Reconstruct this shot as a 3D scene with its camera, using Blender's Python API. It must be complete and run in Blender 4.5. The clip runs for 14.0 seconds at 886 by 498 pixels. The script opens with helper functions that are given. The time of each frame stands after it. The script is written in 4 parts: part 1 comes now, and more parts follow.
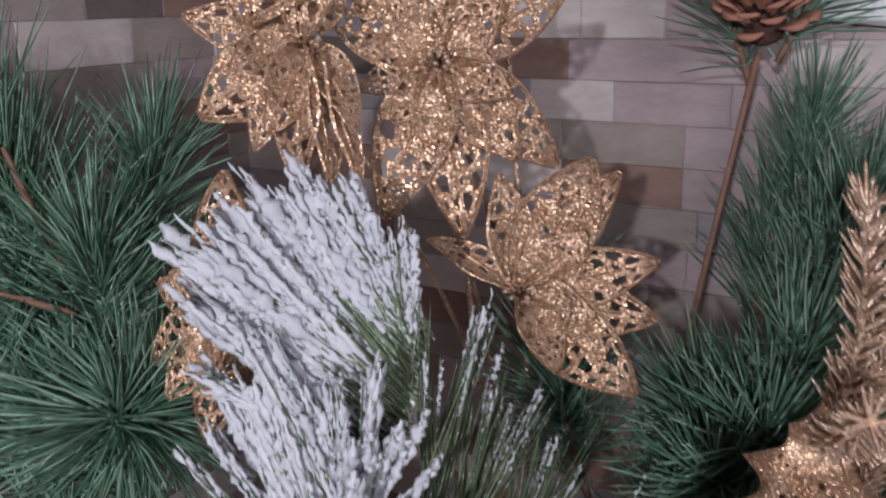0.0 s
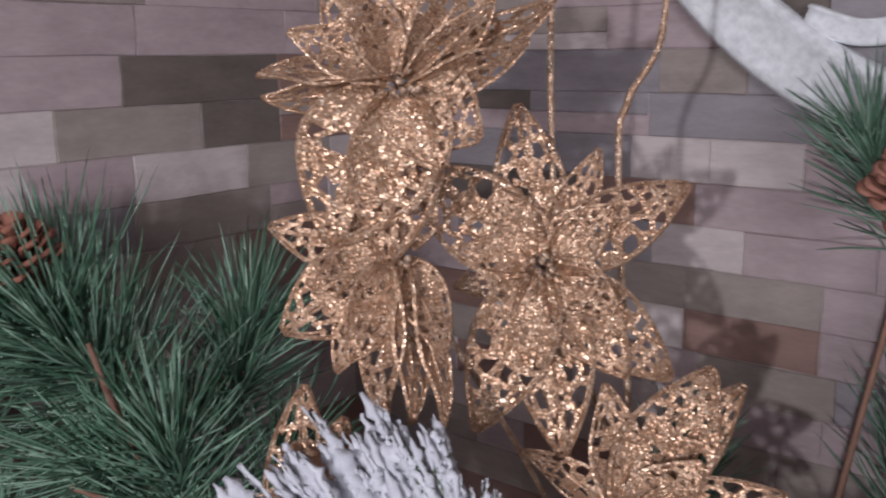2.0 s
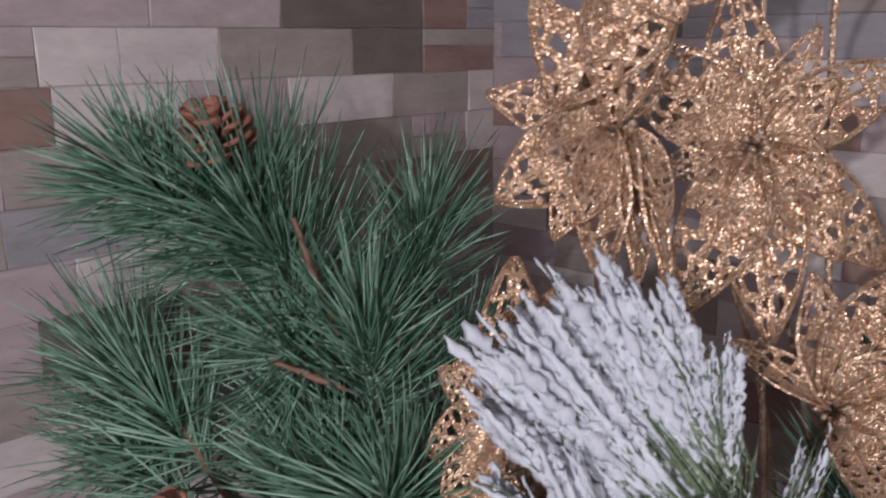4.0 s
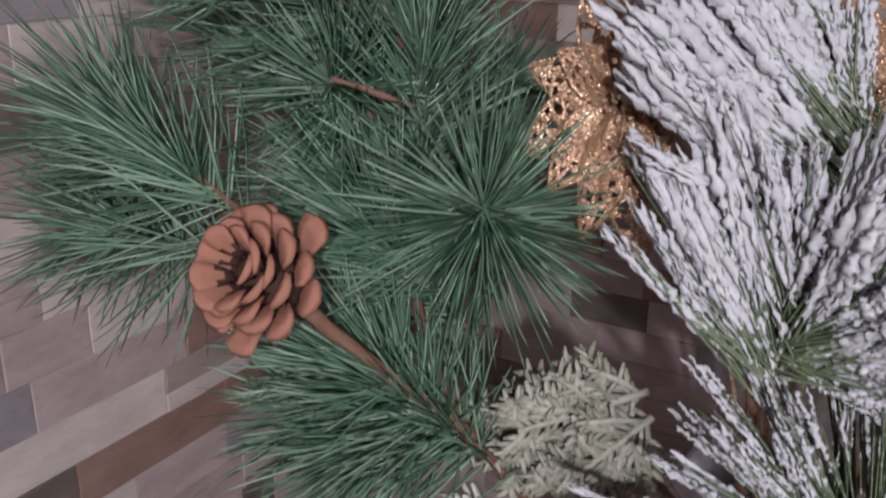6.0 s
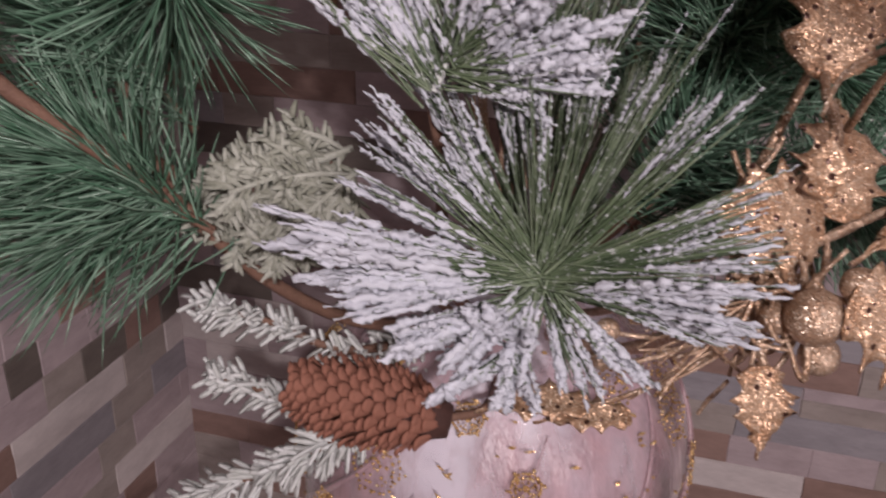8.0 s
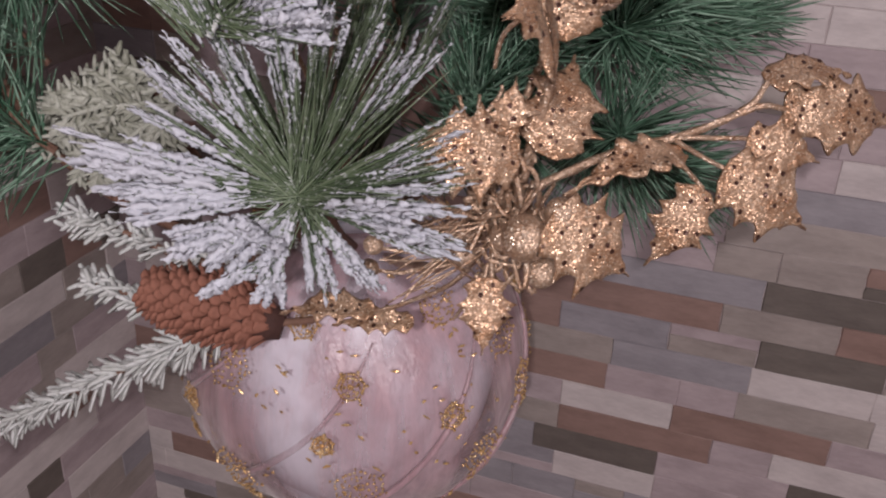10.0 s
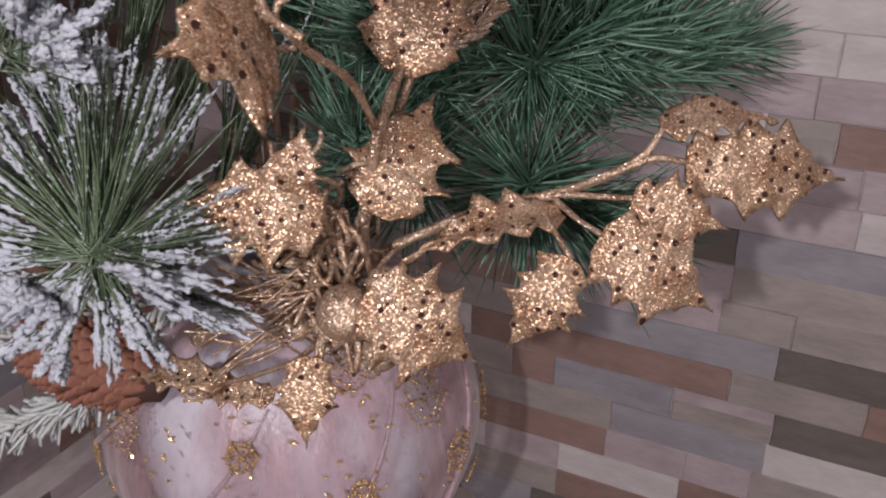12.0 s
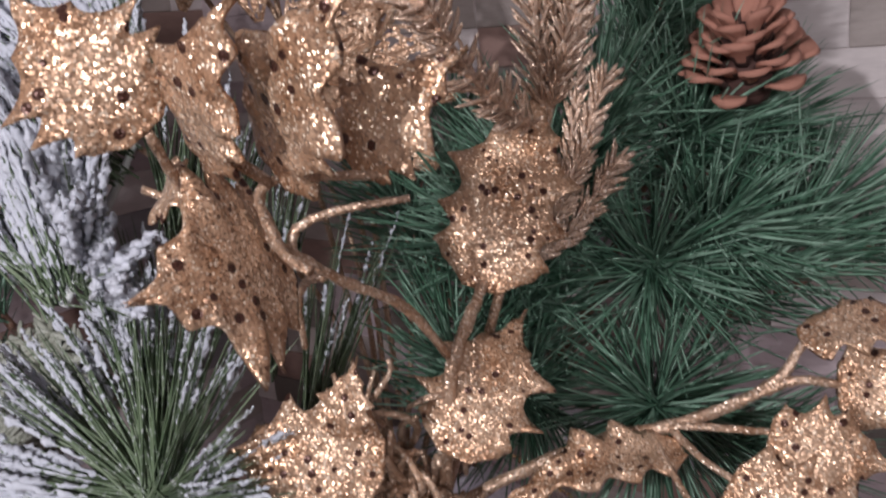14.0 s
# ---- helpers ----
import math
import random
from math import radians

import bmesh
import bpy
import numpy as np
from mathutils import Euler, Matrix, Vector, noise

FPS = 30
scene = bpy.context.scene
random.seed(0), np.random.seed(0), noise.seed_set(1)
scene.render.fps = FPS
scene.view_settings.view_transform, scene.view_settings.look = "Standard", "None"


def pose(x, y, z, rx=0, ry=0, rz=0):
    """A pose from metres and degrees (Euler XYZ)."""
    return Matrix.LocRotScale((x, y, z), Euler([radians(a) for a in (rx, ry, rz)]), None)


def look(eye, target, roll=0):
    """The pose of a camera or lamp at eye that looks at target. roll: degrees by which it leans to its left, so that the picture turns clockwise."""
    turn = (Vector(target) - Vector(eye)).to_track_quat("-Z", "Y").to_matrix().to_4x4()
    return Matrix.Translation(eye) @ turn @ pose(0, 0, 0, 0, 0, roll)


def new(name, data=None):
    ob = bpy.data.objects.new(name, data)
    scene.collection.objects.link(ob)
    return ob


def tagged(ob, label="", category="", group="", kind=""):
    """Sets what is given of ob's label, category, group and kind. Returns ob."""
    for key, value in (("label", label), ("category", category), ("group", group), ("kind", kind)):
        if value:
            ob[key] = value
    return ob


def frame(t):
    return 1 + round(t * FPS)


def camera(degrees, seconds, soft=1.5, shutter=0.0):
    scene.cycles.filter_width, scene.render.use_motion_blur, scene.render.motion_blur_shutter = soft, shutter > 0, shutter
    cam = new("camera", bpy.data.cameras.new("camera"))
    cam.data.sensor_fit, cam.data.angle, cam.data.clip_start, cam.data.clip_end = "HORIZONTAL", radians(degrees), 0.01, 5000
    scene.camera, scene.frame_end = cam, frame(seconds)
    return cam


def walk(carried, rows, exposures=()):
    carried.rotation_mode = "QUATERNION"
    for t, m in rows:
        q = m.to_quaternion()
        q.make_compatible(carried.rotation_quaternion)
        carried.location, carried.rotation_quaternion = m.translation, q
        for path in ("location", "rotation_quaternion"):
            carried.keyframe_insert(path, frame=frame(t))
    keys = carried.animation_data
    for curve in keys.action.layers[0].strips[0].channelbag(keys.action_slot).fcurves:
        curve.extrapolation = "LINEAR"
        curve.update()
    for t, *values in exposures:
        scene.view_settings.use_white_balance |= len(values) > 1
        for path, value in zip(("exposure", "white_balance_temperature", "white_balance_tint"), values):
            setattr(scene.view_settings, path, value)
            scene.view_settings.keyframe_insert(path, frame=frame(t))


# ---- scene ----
cam = camera(51.5, 14.0, 2.1, 0.35)
PATH = [
    (0, (0.523, -0.559, 0.602), (-0.477, 1.092, 0.077), -1.1),
    (0.5, (0.51, -0.537, 0.619), (-0.515, 1.1, 0.1), -0.6),
    (1, (0.51, -0.526, 0.637), (-0.55, 1.104, 0.171), -0.1),
    (1.5, (0.517, -0.525, 0.651), (-0.607, 1.072, 0.222), -0.5),
    (2, (0.509, -0.518, 0.653), (-0.728, 0.998, 0.238), -0.6),
    (2.5, (0.505, -0.521, 0.652), (-0.84, 0.9, 0.24), -0.7),
    (2.7, (0.504, -0.523, 0.649), (-0.872, 0.871, 0.242), -0.7),
    (4.8, (0.444, -0.582, 0.597), (-0.837, 0.854, 0.053), 0.7),
    (5, (0.434, -0.589, 0.593), (-0.77, 0.891, -0.008), 0.9),
    (5.5, (0.419, -0.602, 0.571), (-0.668, 0.955, -0.056), 0.0),
    (6, (0.401, -0.624, 0.55), (-0.541, 1.01, -0.118), 1.0),
    (6.5, (0.395, -0.646, 0.529), (-0.458, 1.029, -0.153), 0.8),
    (7, (0.404, -0.653, 0.519), (-0.323, 1.057, -0.223), 1.0),
    (7.5, (0.426, -0.647, 0.513), (-0.174, 1.102, -0.249), 0.2),
    (8, (0.452, -0.641, 0.498), (-0.094, 1.107, -0.306), 0.7),
    (8.5, (0.48, -0.698, 0.511), (-0.015, 1.05, -0.327), 0.9),
    (8.7, (0.494, -0.696, 0.51), (-0.005, 1.046, -0.337), 1.7),
    (10.8, (0.594, -0.625, 0.521), (-0.069, 1.014, -0.414), 1.0),
    (11, (0.602, -0.611, 0.519), (-0.099, 1.013, -0.413), 0.8),
    (11.5, (0.62, -0.59, 0.517), (-0.129, 1.024, -0.396), 0.7),
    (12, (0.635, -0.569, 0.508), (-0.177, 1.038, -0.363), 0.4),
    (12.5, (0.648, -0.547, 0.498), (-0.295, 1.037, -0.277), -1.1),
    (13, (0.651, -0.535, 0.498), (-0.431, 1.025, -0.133), -3.0),
    (13.5, (0.646, -0.523, 0.499), (-0.513, 1.002, -0.076), -4.5),
    (14, (0.638, -0.515, 0.504), (-0.565, 1.009, 0.026), -5.4),
]
walk(cam, [(t, look(eye, target, roll)) for t, eye, target, roll in PATH],
     [(0.0, 0.0, 6150, 8), (2.7, 0.0, 6200, 9), (5.0, -0.06, 6400, 9), (5.5, -0.07, 6500, 10), (6.0, 0.05, 6500, 10), (6.5, 0.14, 6550, 11),
      (7.0, 0.17, 6650, 13), (7.5, 0.12, 6800, 16), (8.0, 0.0, 6850, 17), (8.7, -0.03, 6850, 17), (11.0, -0.09, 6450, 10), (12.5, -0.02, 6400, 9), (14.0, 0.05, 6250, 8)])

# world, lights and exposure
world = bpy.data.worlds.new("room_air")
world.use_nodes = True
world.node_tree.nodes["Background"].inputs[0].default_value = (0.9, 0.85, 0.85, 1)
world.node_tree.nodes["Background"].inputs[1].default_value = 0.07
scene.world = world


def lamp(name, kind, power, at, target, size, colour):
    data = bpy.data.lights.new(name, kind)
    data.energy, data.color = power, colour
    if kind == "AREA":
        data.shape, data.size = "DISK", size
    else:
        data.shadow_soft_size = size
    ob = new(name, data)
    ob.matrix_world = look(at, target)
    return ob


# unseen, stands still in place of a torch carried beside the camera
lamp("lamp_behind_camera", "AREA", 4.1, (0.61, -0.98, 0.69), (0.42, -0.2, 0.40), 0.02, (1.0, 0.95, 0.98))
# added broad fill light without a known source, lifts the dim walls
lamp("soft_fill_lamp", "AREA", 20.0, (1.75, -1.95, 0.95), (0.3, -0.2, 0.35), 0.7, (1.0, 0.94, 0.97))

rng = random.Random(7)


# ---------------------------------------------------------------- materials
def material(name):
    m = bpy.data.materials.new(name)
    m.use_nodes = True
    t = m.node_tree
    return m, t, t.nodes["Principled BSDF"]


def node(t, kind, **values):
    n = t.nodes.new(kind)
    for key, v in values.items():
        n.inputs[key].default_value = v
    return n


def coords(t):
    return t.nodes.new("ShaderNodeTexCoord").outputs["Object"]


def ramp(t, fac, stops):
    r = t.nodes.new("ShaderNodeValToRGB")
    while len(r.color_ramp.elements) < len(stops):
        r.color_ramp.elements.new(0.5)
    for e, (at, c) in zip(r.color_ramp.elements, stops):
        e.position, e.color = at, (*c, 1)
    t.links.new(fac, r.inputs[0])
    return r.outputs[0]


def noise_tex(t, scale, detail=4.0, rough=0.55, vec=None):
    n = node(t, "ShaderNodeTexNoise", Scale=scale, Detail=detail, Roughness=rough)
    t.links.new(vec or coords(t), n.inputs["Vector"])
    return n.outputs["Fac"]


def bump(t, bsdf, height, strength, distance):
    b = node(t, "ShaderNodeBump", Strength=strength, Distance=distance)
    t.links.new(height, b.inputs["Height"])
    t.links.new(b.outputs[0], bsdf.inputs["Normal"])


def mix(t, fac, a, b, blend="MIX"):
    n = t.nodes.new("ShaderNodeMix")
    n.data_type, n.blend_type = "RGBA", blend
    for sock, v in ((n.inputs[0], fac), (n.inputs[6], a), (n.inputs[7], b)):
        if isinstance(v, (int, float)):
            sock.default_value = v
        elif isinstance(v, tuple):
            sock.default_value = (*v, 1)
        else:
            t.links.new(v, sock)
    return n.outputs[2]


def shade(name, dark, light, scale, rough=0.7, relief=0.3, depth=0.001, metal=0.0, island=True, fine=8.0):
    """A mottled surface: two sizes of noise between two colours, and a difference from piece to piece."""
    m, t, p = material(name)
    big, small = noise_tex(t, scale), noise_tex(t, scale * fine, 6.0)
    c = ramp(t, big, [(0.3, dark), (0.7, light)])
    c = mix(t, 0.35, c, ramp(t, small, [(0.3, tuple(v * 0.55 for v in dark)), (0.7, tuple(min(1, v * 1.25) for v in light))]))
    if island:
        g = t.nodes.new("ShaderNodeNewGeometry")
        c = mix(t, 0.5, c, ramp(t, g.outputs["Random Per Island"], [(0.0, dark), (1.0, light)]))
    t.links.new(c, p.inputs["Base Color"])
    p.inputs["Roughness"].default_value, p.inputs["Metallic"].default_value = rough, metal
    if relief:
        bump(t, p, small, relief, depth)
    return m


def glitter(name, base, pale, deep, cell=1500.0, spots=0.0, rough=0.36):
    """Glued glitter: every flake has its own tilt and tint. spots: the spacing of dark sequins."""
    m, t, p = material(name)
    v = node(t, "ShaderNodeTexVoronoi", Scale=cell)
    t.links.new(coords(t), v.inputs["Vector"])
    sep = t.nodes.new("ShaderNodeSeparateColor")
    t.links.new(v.outputs["Color"], sep.inputs[0])
    c = ramp(t, sep.outputs[0], [(0.0, deep), (0.3, base), (0.86, base), (0.96, pale)])
    wear = noise_tex(t, 90.0, 3.0)
    c = mix(t, 0.22, c, ramp(t, wear, [(0.35, deep), (0.65, pale)]))
    if spots:
        s = node(t, "ShaderNodeTexVoronoi", Scale=spots, Randomness=1.0)
        t.links.new(coords(t), s.inputs["Vector"])
        dot = ramp(t, s.outputs["Distance"], [(0.22, (1, 1, 1)), (0.26, (0, 0, 0))])
        c = mix(t, dot, c, (0.07, 0.03, 0.022))
    t.links.new(c, p.inputs["Base Color"])
    g = t.nodes.new("ShaderNodeNewGeometry")
    off = t.nodes.new("ShaderNodeVectorMath")
    off.operation = "MULTIPLY_ADD"
    t.links.new(v.outputs["Color"], off.inputs[0])
    off.inputs[1].default_value, off.inputs[2].default_value = (0.92,) * 3, (-0.46,) * 3
    add = t.nodes.new("ShaderNodeVectorMath")
    t.links.new(g.outputs["Normal"], add.inputs[0])
    t.links.new(off.outputs[0], add.inputs[1])
    nrm = t.nodes.new("ShaderNodeVectorMath")
    nrm.operation = "NORMALIZE"
    t.links.new(add.outputs[0], nrm.inputs[0])
    t.links.new(nrm.outputs[0], p.inputs["Normal"])
    p.inputs["Metallic"].default_value, p.inputs["Roughness"].default_value = 0.5, rough
    return m


def needle_material(name, deep, mid, pale, rough=0.38):
    m, t, p = material(name)
    g = t.nodes.new("ShaderNodeNewGeometry")
    c = ramp(t, g.outputs["Random Per Island"], [(0.0, deep), (0.55, mid), (1.0, pale)])
    c = mix(t, 0.3, c, ramp(t, noise_tex(t, 60.0, 3.0), [(0.35, deep), (0.65, pale)]))
    t.links.new(c, p.inputs["Base Color"])
    p.inputs["Roughness"].default_value = rough
    return m


GREEN = needle_material("pine_needle_green", (0.024, 0.062, 0.037), (0.070, 0.168, 0.102), (0.30, 0.44, 0.34), 0.28)
OLIVE = needle_material("flocked_needle_green", (0.035, 0.058, 0.028), (0.075, 0.112, 0.055), (0.19, 0.235, 0.15), 0.5)
_t = OLIVE.node_tree
_p = _t.nodes["Principled BSDF"]
_was = _p.inputs["Base Color"].links[0].from_socket
_speck = ramp(_t, noise_tex(_t, 420.0, 4.0, 0.7), [(0.57, (0, 0, 0)), (0.70, (1, 1, 1))])
_t.links.new(mix(_t, _speck, _was, (0.62, 0.63, 0.64)), _p.inputs["Base Color"])
SNOW = shade("flocking_white", (0.46, 0.47, 0.53), (0.64, 0.65, 0.71), 300.0, 0.9, 0.8, 0.0008)
FROST = shade("frosted_grey_green", (0.40, 0.41, 0.38), (0.76, 0.77, 0.77), 220.0, 0.9, 0.6, 0.0006)
CEDAR = shade("frosted_cedar", (0.15, 0.155, 0.11), (0.46, 0.465, 0.41), 200.0, 0.9, 0.6, 0.0006)
TWIG = shade("brown_twig", (0.10, 0.05, 0.035), (0.24, 0.13, 0.09), 120.0, 0.75, 0.6, 0.001)
CONE = shade("pine_cone_brown", (0.17, 0.062, 0.045), (0.54, 0.26, 0.185), 90.0, 0.62, 0.5, 0.0008)
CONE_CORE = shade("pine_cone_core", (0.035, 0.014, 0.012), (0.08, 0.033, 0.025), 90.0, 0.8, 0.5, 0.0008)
CONE_RED = shade("spruce_cone_brown", (0.17, 0.062, 0.043), (0.42, 0.18, 0.12), 110.0, 0.7, 0.5, 0.0008)
LACE = glitter("gold_lace_glitter", (0.41, 0.235, 0.14), (0.90, 0.72, 0.56), (0.18, 0.088, 0.048), 1900.0, 0.0, 0.34)
HOLLY = glitter("gold_leaf_glitter", (0.43, 0.237, 0.132), (0.95, 0.79, 0.62), (0.19, 0.088, 0.046), 2100.0, 210.0, 0.30)
STEM_GOLD = glitter("gold_stem_glitter", (0.45, 0.275, 0.175), (0.92, 0.79, 0.65), (0.18, 0.095, 0.054), 2300.0)
FERN_GOLD = glitter("pale_gold_fern_glitter", (0.62, 0.43, 0.31), (0.95, 0.85, 0.76), (0.28, 0.16, 0.10), 2300.0)
GOLD_LEAF = glitter("gold_snowflake_foil", (0.72, 0.44, 0.18), (0.95, 0.78, 0.50), (0.25, 0.12, 0.05), 900.0, 0, 0.2)
PLASTER = shade("white_carved_wood", (0.60, 0.62, 0.65), (0.74, 0.76, 0.79), 25.0, 0.6, 0.15, 0.0006, island=False)
MORTAR = shade("stone_joint", (0.30, 0.25, 0.25), (0.40, 0.34, 0.34), 40.0, 0.9, 0.5, 0.001, island=False)
PAINT = shade("plain_wall_paint", (0.42, 0.37, 0.36), (0.50, 0.45, 0.44), 3.0, 0.85, 0.1, 0.001, island=False)
WOOD = shade("dark_table_wood", (0.09, 0.05, 0.035), (0.18, 0.10, 0.07), 12.0, 0.5, 0.2, 0.001, island=False)


def stone_material(name, dark, light):
    """Cut ledge stone, each piece a little lighter or darker than the next."""
    m, t, p = material(name)
    info = t.nodes.new("ShaderNodeObjectInfo").outputs["Random"]
    vec = t.nodes.new("ShaderNodeVectorMath")
    geo = t.nodes.new("ShaderNodeNewGeometry")
    t.links.new(geo.outputs["Position"], vec.inputs[0])
    comb = t.nodes.new("ShaderNodeCombineXYZ")
    t.links.new(info, comb.inputs[0])
    t.links.new(comb.outputs[0], vec.inputs[1])
    streaks = node(t, "ShaderNodeMapping", Scale=(0.7, 0.7, 2.2))
    t.links.new(vec.outputs[0], streaks.inputs["Vector"])
    at = streaks.outputs[0]
    c = ramp(t, noise_tex(t, 34.0, 5.0, 0.6, at), [(0.34, tuple(v * 0.80 for v in dark)), (0.66, tuple(v * 1.16 for v in light))])
    c = mix(t, 0.4, c, ramp(t, noise_tex(t, 7.0, 3.0, 0.6), [(0.35, tuple(v * 0.72 for v in dark)), (0.65, tuple(v * 1.15 for v in light))]))
    c = mix(t, 0.18, c, ramp(t, noise_tex(t, 190.0, 5.0, 0.6, at), [(0.3, tuple(v * 0.6 for v in dark)), (0.7, tuple(v * 1.3 for v in light))]))
    c = mix(t, 0.3, c, ramp(t, info, [(0.0, dark), (1.0, light)]))
    t.links.new(c, p.inputs["Base Color"])
    p.inputs["Roughness"].default_value = 0.62
    bump(t, p, noise_tex(t, 130.0, 6.0, 0.65, at), 0.35, 0.0012)
    return m


STONE = {
    "mauve": stone_material("ledge_stone_mauve", (0.31, 0.245, 0.255), (0.43, 0.35, 0.365)),
    "pale": stone_material("ledge_stone_pale", (0.45, 0.39, 0.39), (0.56, 0.50, 0.49)),
    "taupe": stone_material("ledge_stone_taupe", (0.24, 0.20, 0.185), (0.34, 0.29, 0.27)),
    "brown": stone_material("ledge_stone_brown", (0.19, 0.115, 0.095), (0.28, 0.18, 0.155)),
    "slate": stone_material("ledge_stone_slate", (0.21, 0.19, 0.21), (0.31, 0.285, 0.305)),
    "dark": stone_material("ledge_stone_dark", (0.10, 0.08, 0.072), (0.155, 0.13, 0.115)),
}
TONES = list(STONE)


# ---------------------------------------------------------------- mesh helpers
def mesh_of(name, verts, faces, mat, smooth=True):
    me = bpy.data.meshes.new(name)
    me.from_pydata([tuple(v) for v in verts], [], [tuple(int(i) for i in f) for f in faces])
    for m in mat if isinstance(mat, (list, tuple)) else [mat]:
        me.materials.append(m)
    if smooth:
        me.polygons.foreach_set("use_smooth", [True] * len(me.polygons))
    me.update()
    return me


def from_bm(name, bm, mat, smooth=True):
    me = bpy.data.meshes.new(name)
    bmesh.ops.recalc_face_normals(bm, faces=bm.faces)
    bm.to_mesh(me)
    bm.free()
    me.materials.append(mat)
    if smooth:
        me.polygons.foreach_set("use_smooth", [True] * len(me.polygons))
    return me


def part(name, data, parent, label="", m=None):
    """Links a mesh as one object under a thing or under a part."""
    ob = new(name, data)
    ob.parent = parent
    if m is not None:
        ob.matrix_local = m
    return tagged(ob, label)


def thing(name, label, category, group="", at=(0, 0, 0)):
    ob = new(name)
    ob.empty_display_size = 0.02
    ob.location = at
    return tagged(ob, label, category, group)


def unit(v):
    v = np.asarray(v, float)
    return v / (np.linalg.norm(v, axis=-1, keepdims=True) + 1e-12)


def basis(normal, up):
    """A turn whose z is the normal and whose y lies towards up."""
    z = Vector(normal).normalized()
    x = Vector(up).cross(z).normalized()
    return Matrix((x, z.cross(x), z)).transposed()


def smooth_line(points, n):
    """A soft curve through the points (Catmull-Rom)."""
    p = np.array(points, float)
    p = np.vstack([2 * p[0] - p[1], p, 2 * p[-1] - p[-2]])
    out, k = [], len(p) - 3
    for s in np.linspace(0, k - 1e-6, n):
        i, u = int(s), s - int(s)
        a, b, c, d = p[i : i + 4]
        out.append(0.5 * (2 * b + (c - a) * u + (2 * a - 5 * b + 4 * c - d) * u * u + (3 * b - a - 3 * c + d) * u**3))
    return np.array(out)


def tube_data(points, radii, sides=7, rough=0.0):
    p = np.array(points, float)
    r = np.interp(np.linspace(0, 1, len(p)), np.linspace(0, 1, len(radii)), radii)
    tang = unit(np.gradient(p, axis=0))
    side = np.cross(tang, (0.31, 0.17, 0.93))
    side = unit(side)
    over = np.cross(tang, side)
    verts, faces = [], []
    for i in range(len(p)):
        for k in range(sides):
            a = 2 * math.pi * k / sides
            q = r[i] * (1 + rough * rng.uniform(-1, 1))
            verts.append(p[i] + q * (math.cos(a) * side[i] + math.sin(a) * over[i]))
    for i in range(len(p) - 1):
        for k in range(sides):
            k2 = (k + 1) % sides
            faces.append((i * sides + k, i * sides + k2, (i + 1) * sides + k2, (i + 1) * sides + k))
    faces.append(tuple(range(sides))[::-1])
    faces.append(tuple((len(p) - 1) * sides + k for k in range(sides)))
    return verts, faces


def joined(pieces):
    verts, faces = [], []
    for v, f in pieces:
        n = len(verts)
        verts += list(v)
        faces += [tuple(i + n for i in q) for q in f]
    return verts, faces


def tube(name, points, radii, mat, parent, label="", n=24, sides=7, rough=0.08):
    v, f = tube_data(smooth_line(points, n), radii, sides, rough)
    return part(name, mesh_of(name, v, f, mat), parent, label)


def needle_data(bases, dirs, lengths, width, bend, stops=(0.0, 0.5, 0.85), swell=(1.0, 0.9, 0.6)):
    """Thin tapered three-sided needles; bend is how far each tip is pulled over."""
    b, d, L = np.asarray(bases), unit(dirs), np.asarray(lengths)[:, None]
    side = unit(np.cross(d, np.array([0.3, 0.8, 0.5]) + 0.1 * d))
    over = np.cross(d, side)
    rings = []
    for s, w in zip(stops, swell):
        c = b + d * L * s + bend * (s * s)
        for k in range(3):
            a = 2 * math.pi * k / 3
            rings.append(c + 0.5 * width * w * (math.cos(a) * side + math.sin(a) * over))
    rings.append(b + d * L + bend)
    verts = np.stack(rings, 1)
    n, per = len(b), verts.shape[1]
    f = []
    m = len(stops)
    for i in range(m - 1):
        for k in range(3):
            k2 = (k + 1) % 3
            f.append((3 * i + k, 3 * i + k2, 3 * i + 3 + k2, 3 * i + 3 + k))
    tips = [(3 * (m - 1) + k, 3 * (m - 1) + (k + 1) % 3, 3 * m) for k in range(3)]
    faces = []
    for q in range(n):
        o = q * per
        faces += [tuple(i + o for i in g) for g in f] + [tuple(i + o for i in g) for g in tips]
    return verts.reshape(-1, 3), faces


def tuft_rays(base, tip, count, length, wide, narrow, seed, lean=(0, 0, 0)):
    """Needles set round a twig from base to tip: where they start, their way and length."""
    g = np.random.RandomState(seed)
    base, tip = np.array(base, float), np.array(tip, float)
    ax = unit(tip - base)
    side = unit(np.cross(ax, (0.2, 0.3, 0.9)))
    over = np.cross(ax, side)
    s = np.sqrt(g.rand(count)) * 1.02
    starts = base + np.outer(s, tip - base) + g.normal(0, 0.0012, (count, 3))
    ang = np.radians(wide + (narrow - wide) * s**1.5 + g.normal(0, 9, count))
    # the last quarter opens into a burst round the tip
    burst = s > 0.88
    ang[burst] = np.radians(g.uniform(8, wide, burst.sum()))
    az = g.rand(count) * 2 * math.pi
    ways = np.cos(ang)[:, None] * ax + np.sin(ang)[:, None] * (np.cos(az)[:, None] * side + np.sin(az)[:, None] * over)
    ways = unit(ways + np.array(lean))
    L = length * g.uniform(0.72, 1.1, count)
    bend = (ax * 0.10 + g.normal(0, 0.07, (count, 3)) + (0, 0, -0.04)) * L[:, None]
    return starts, ways, L, bend, g


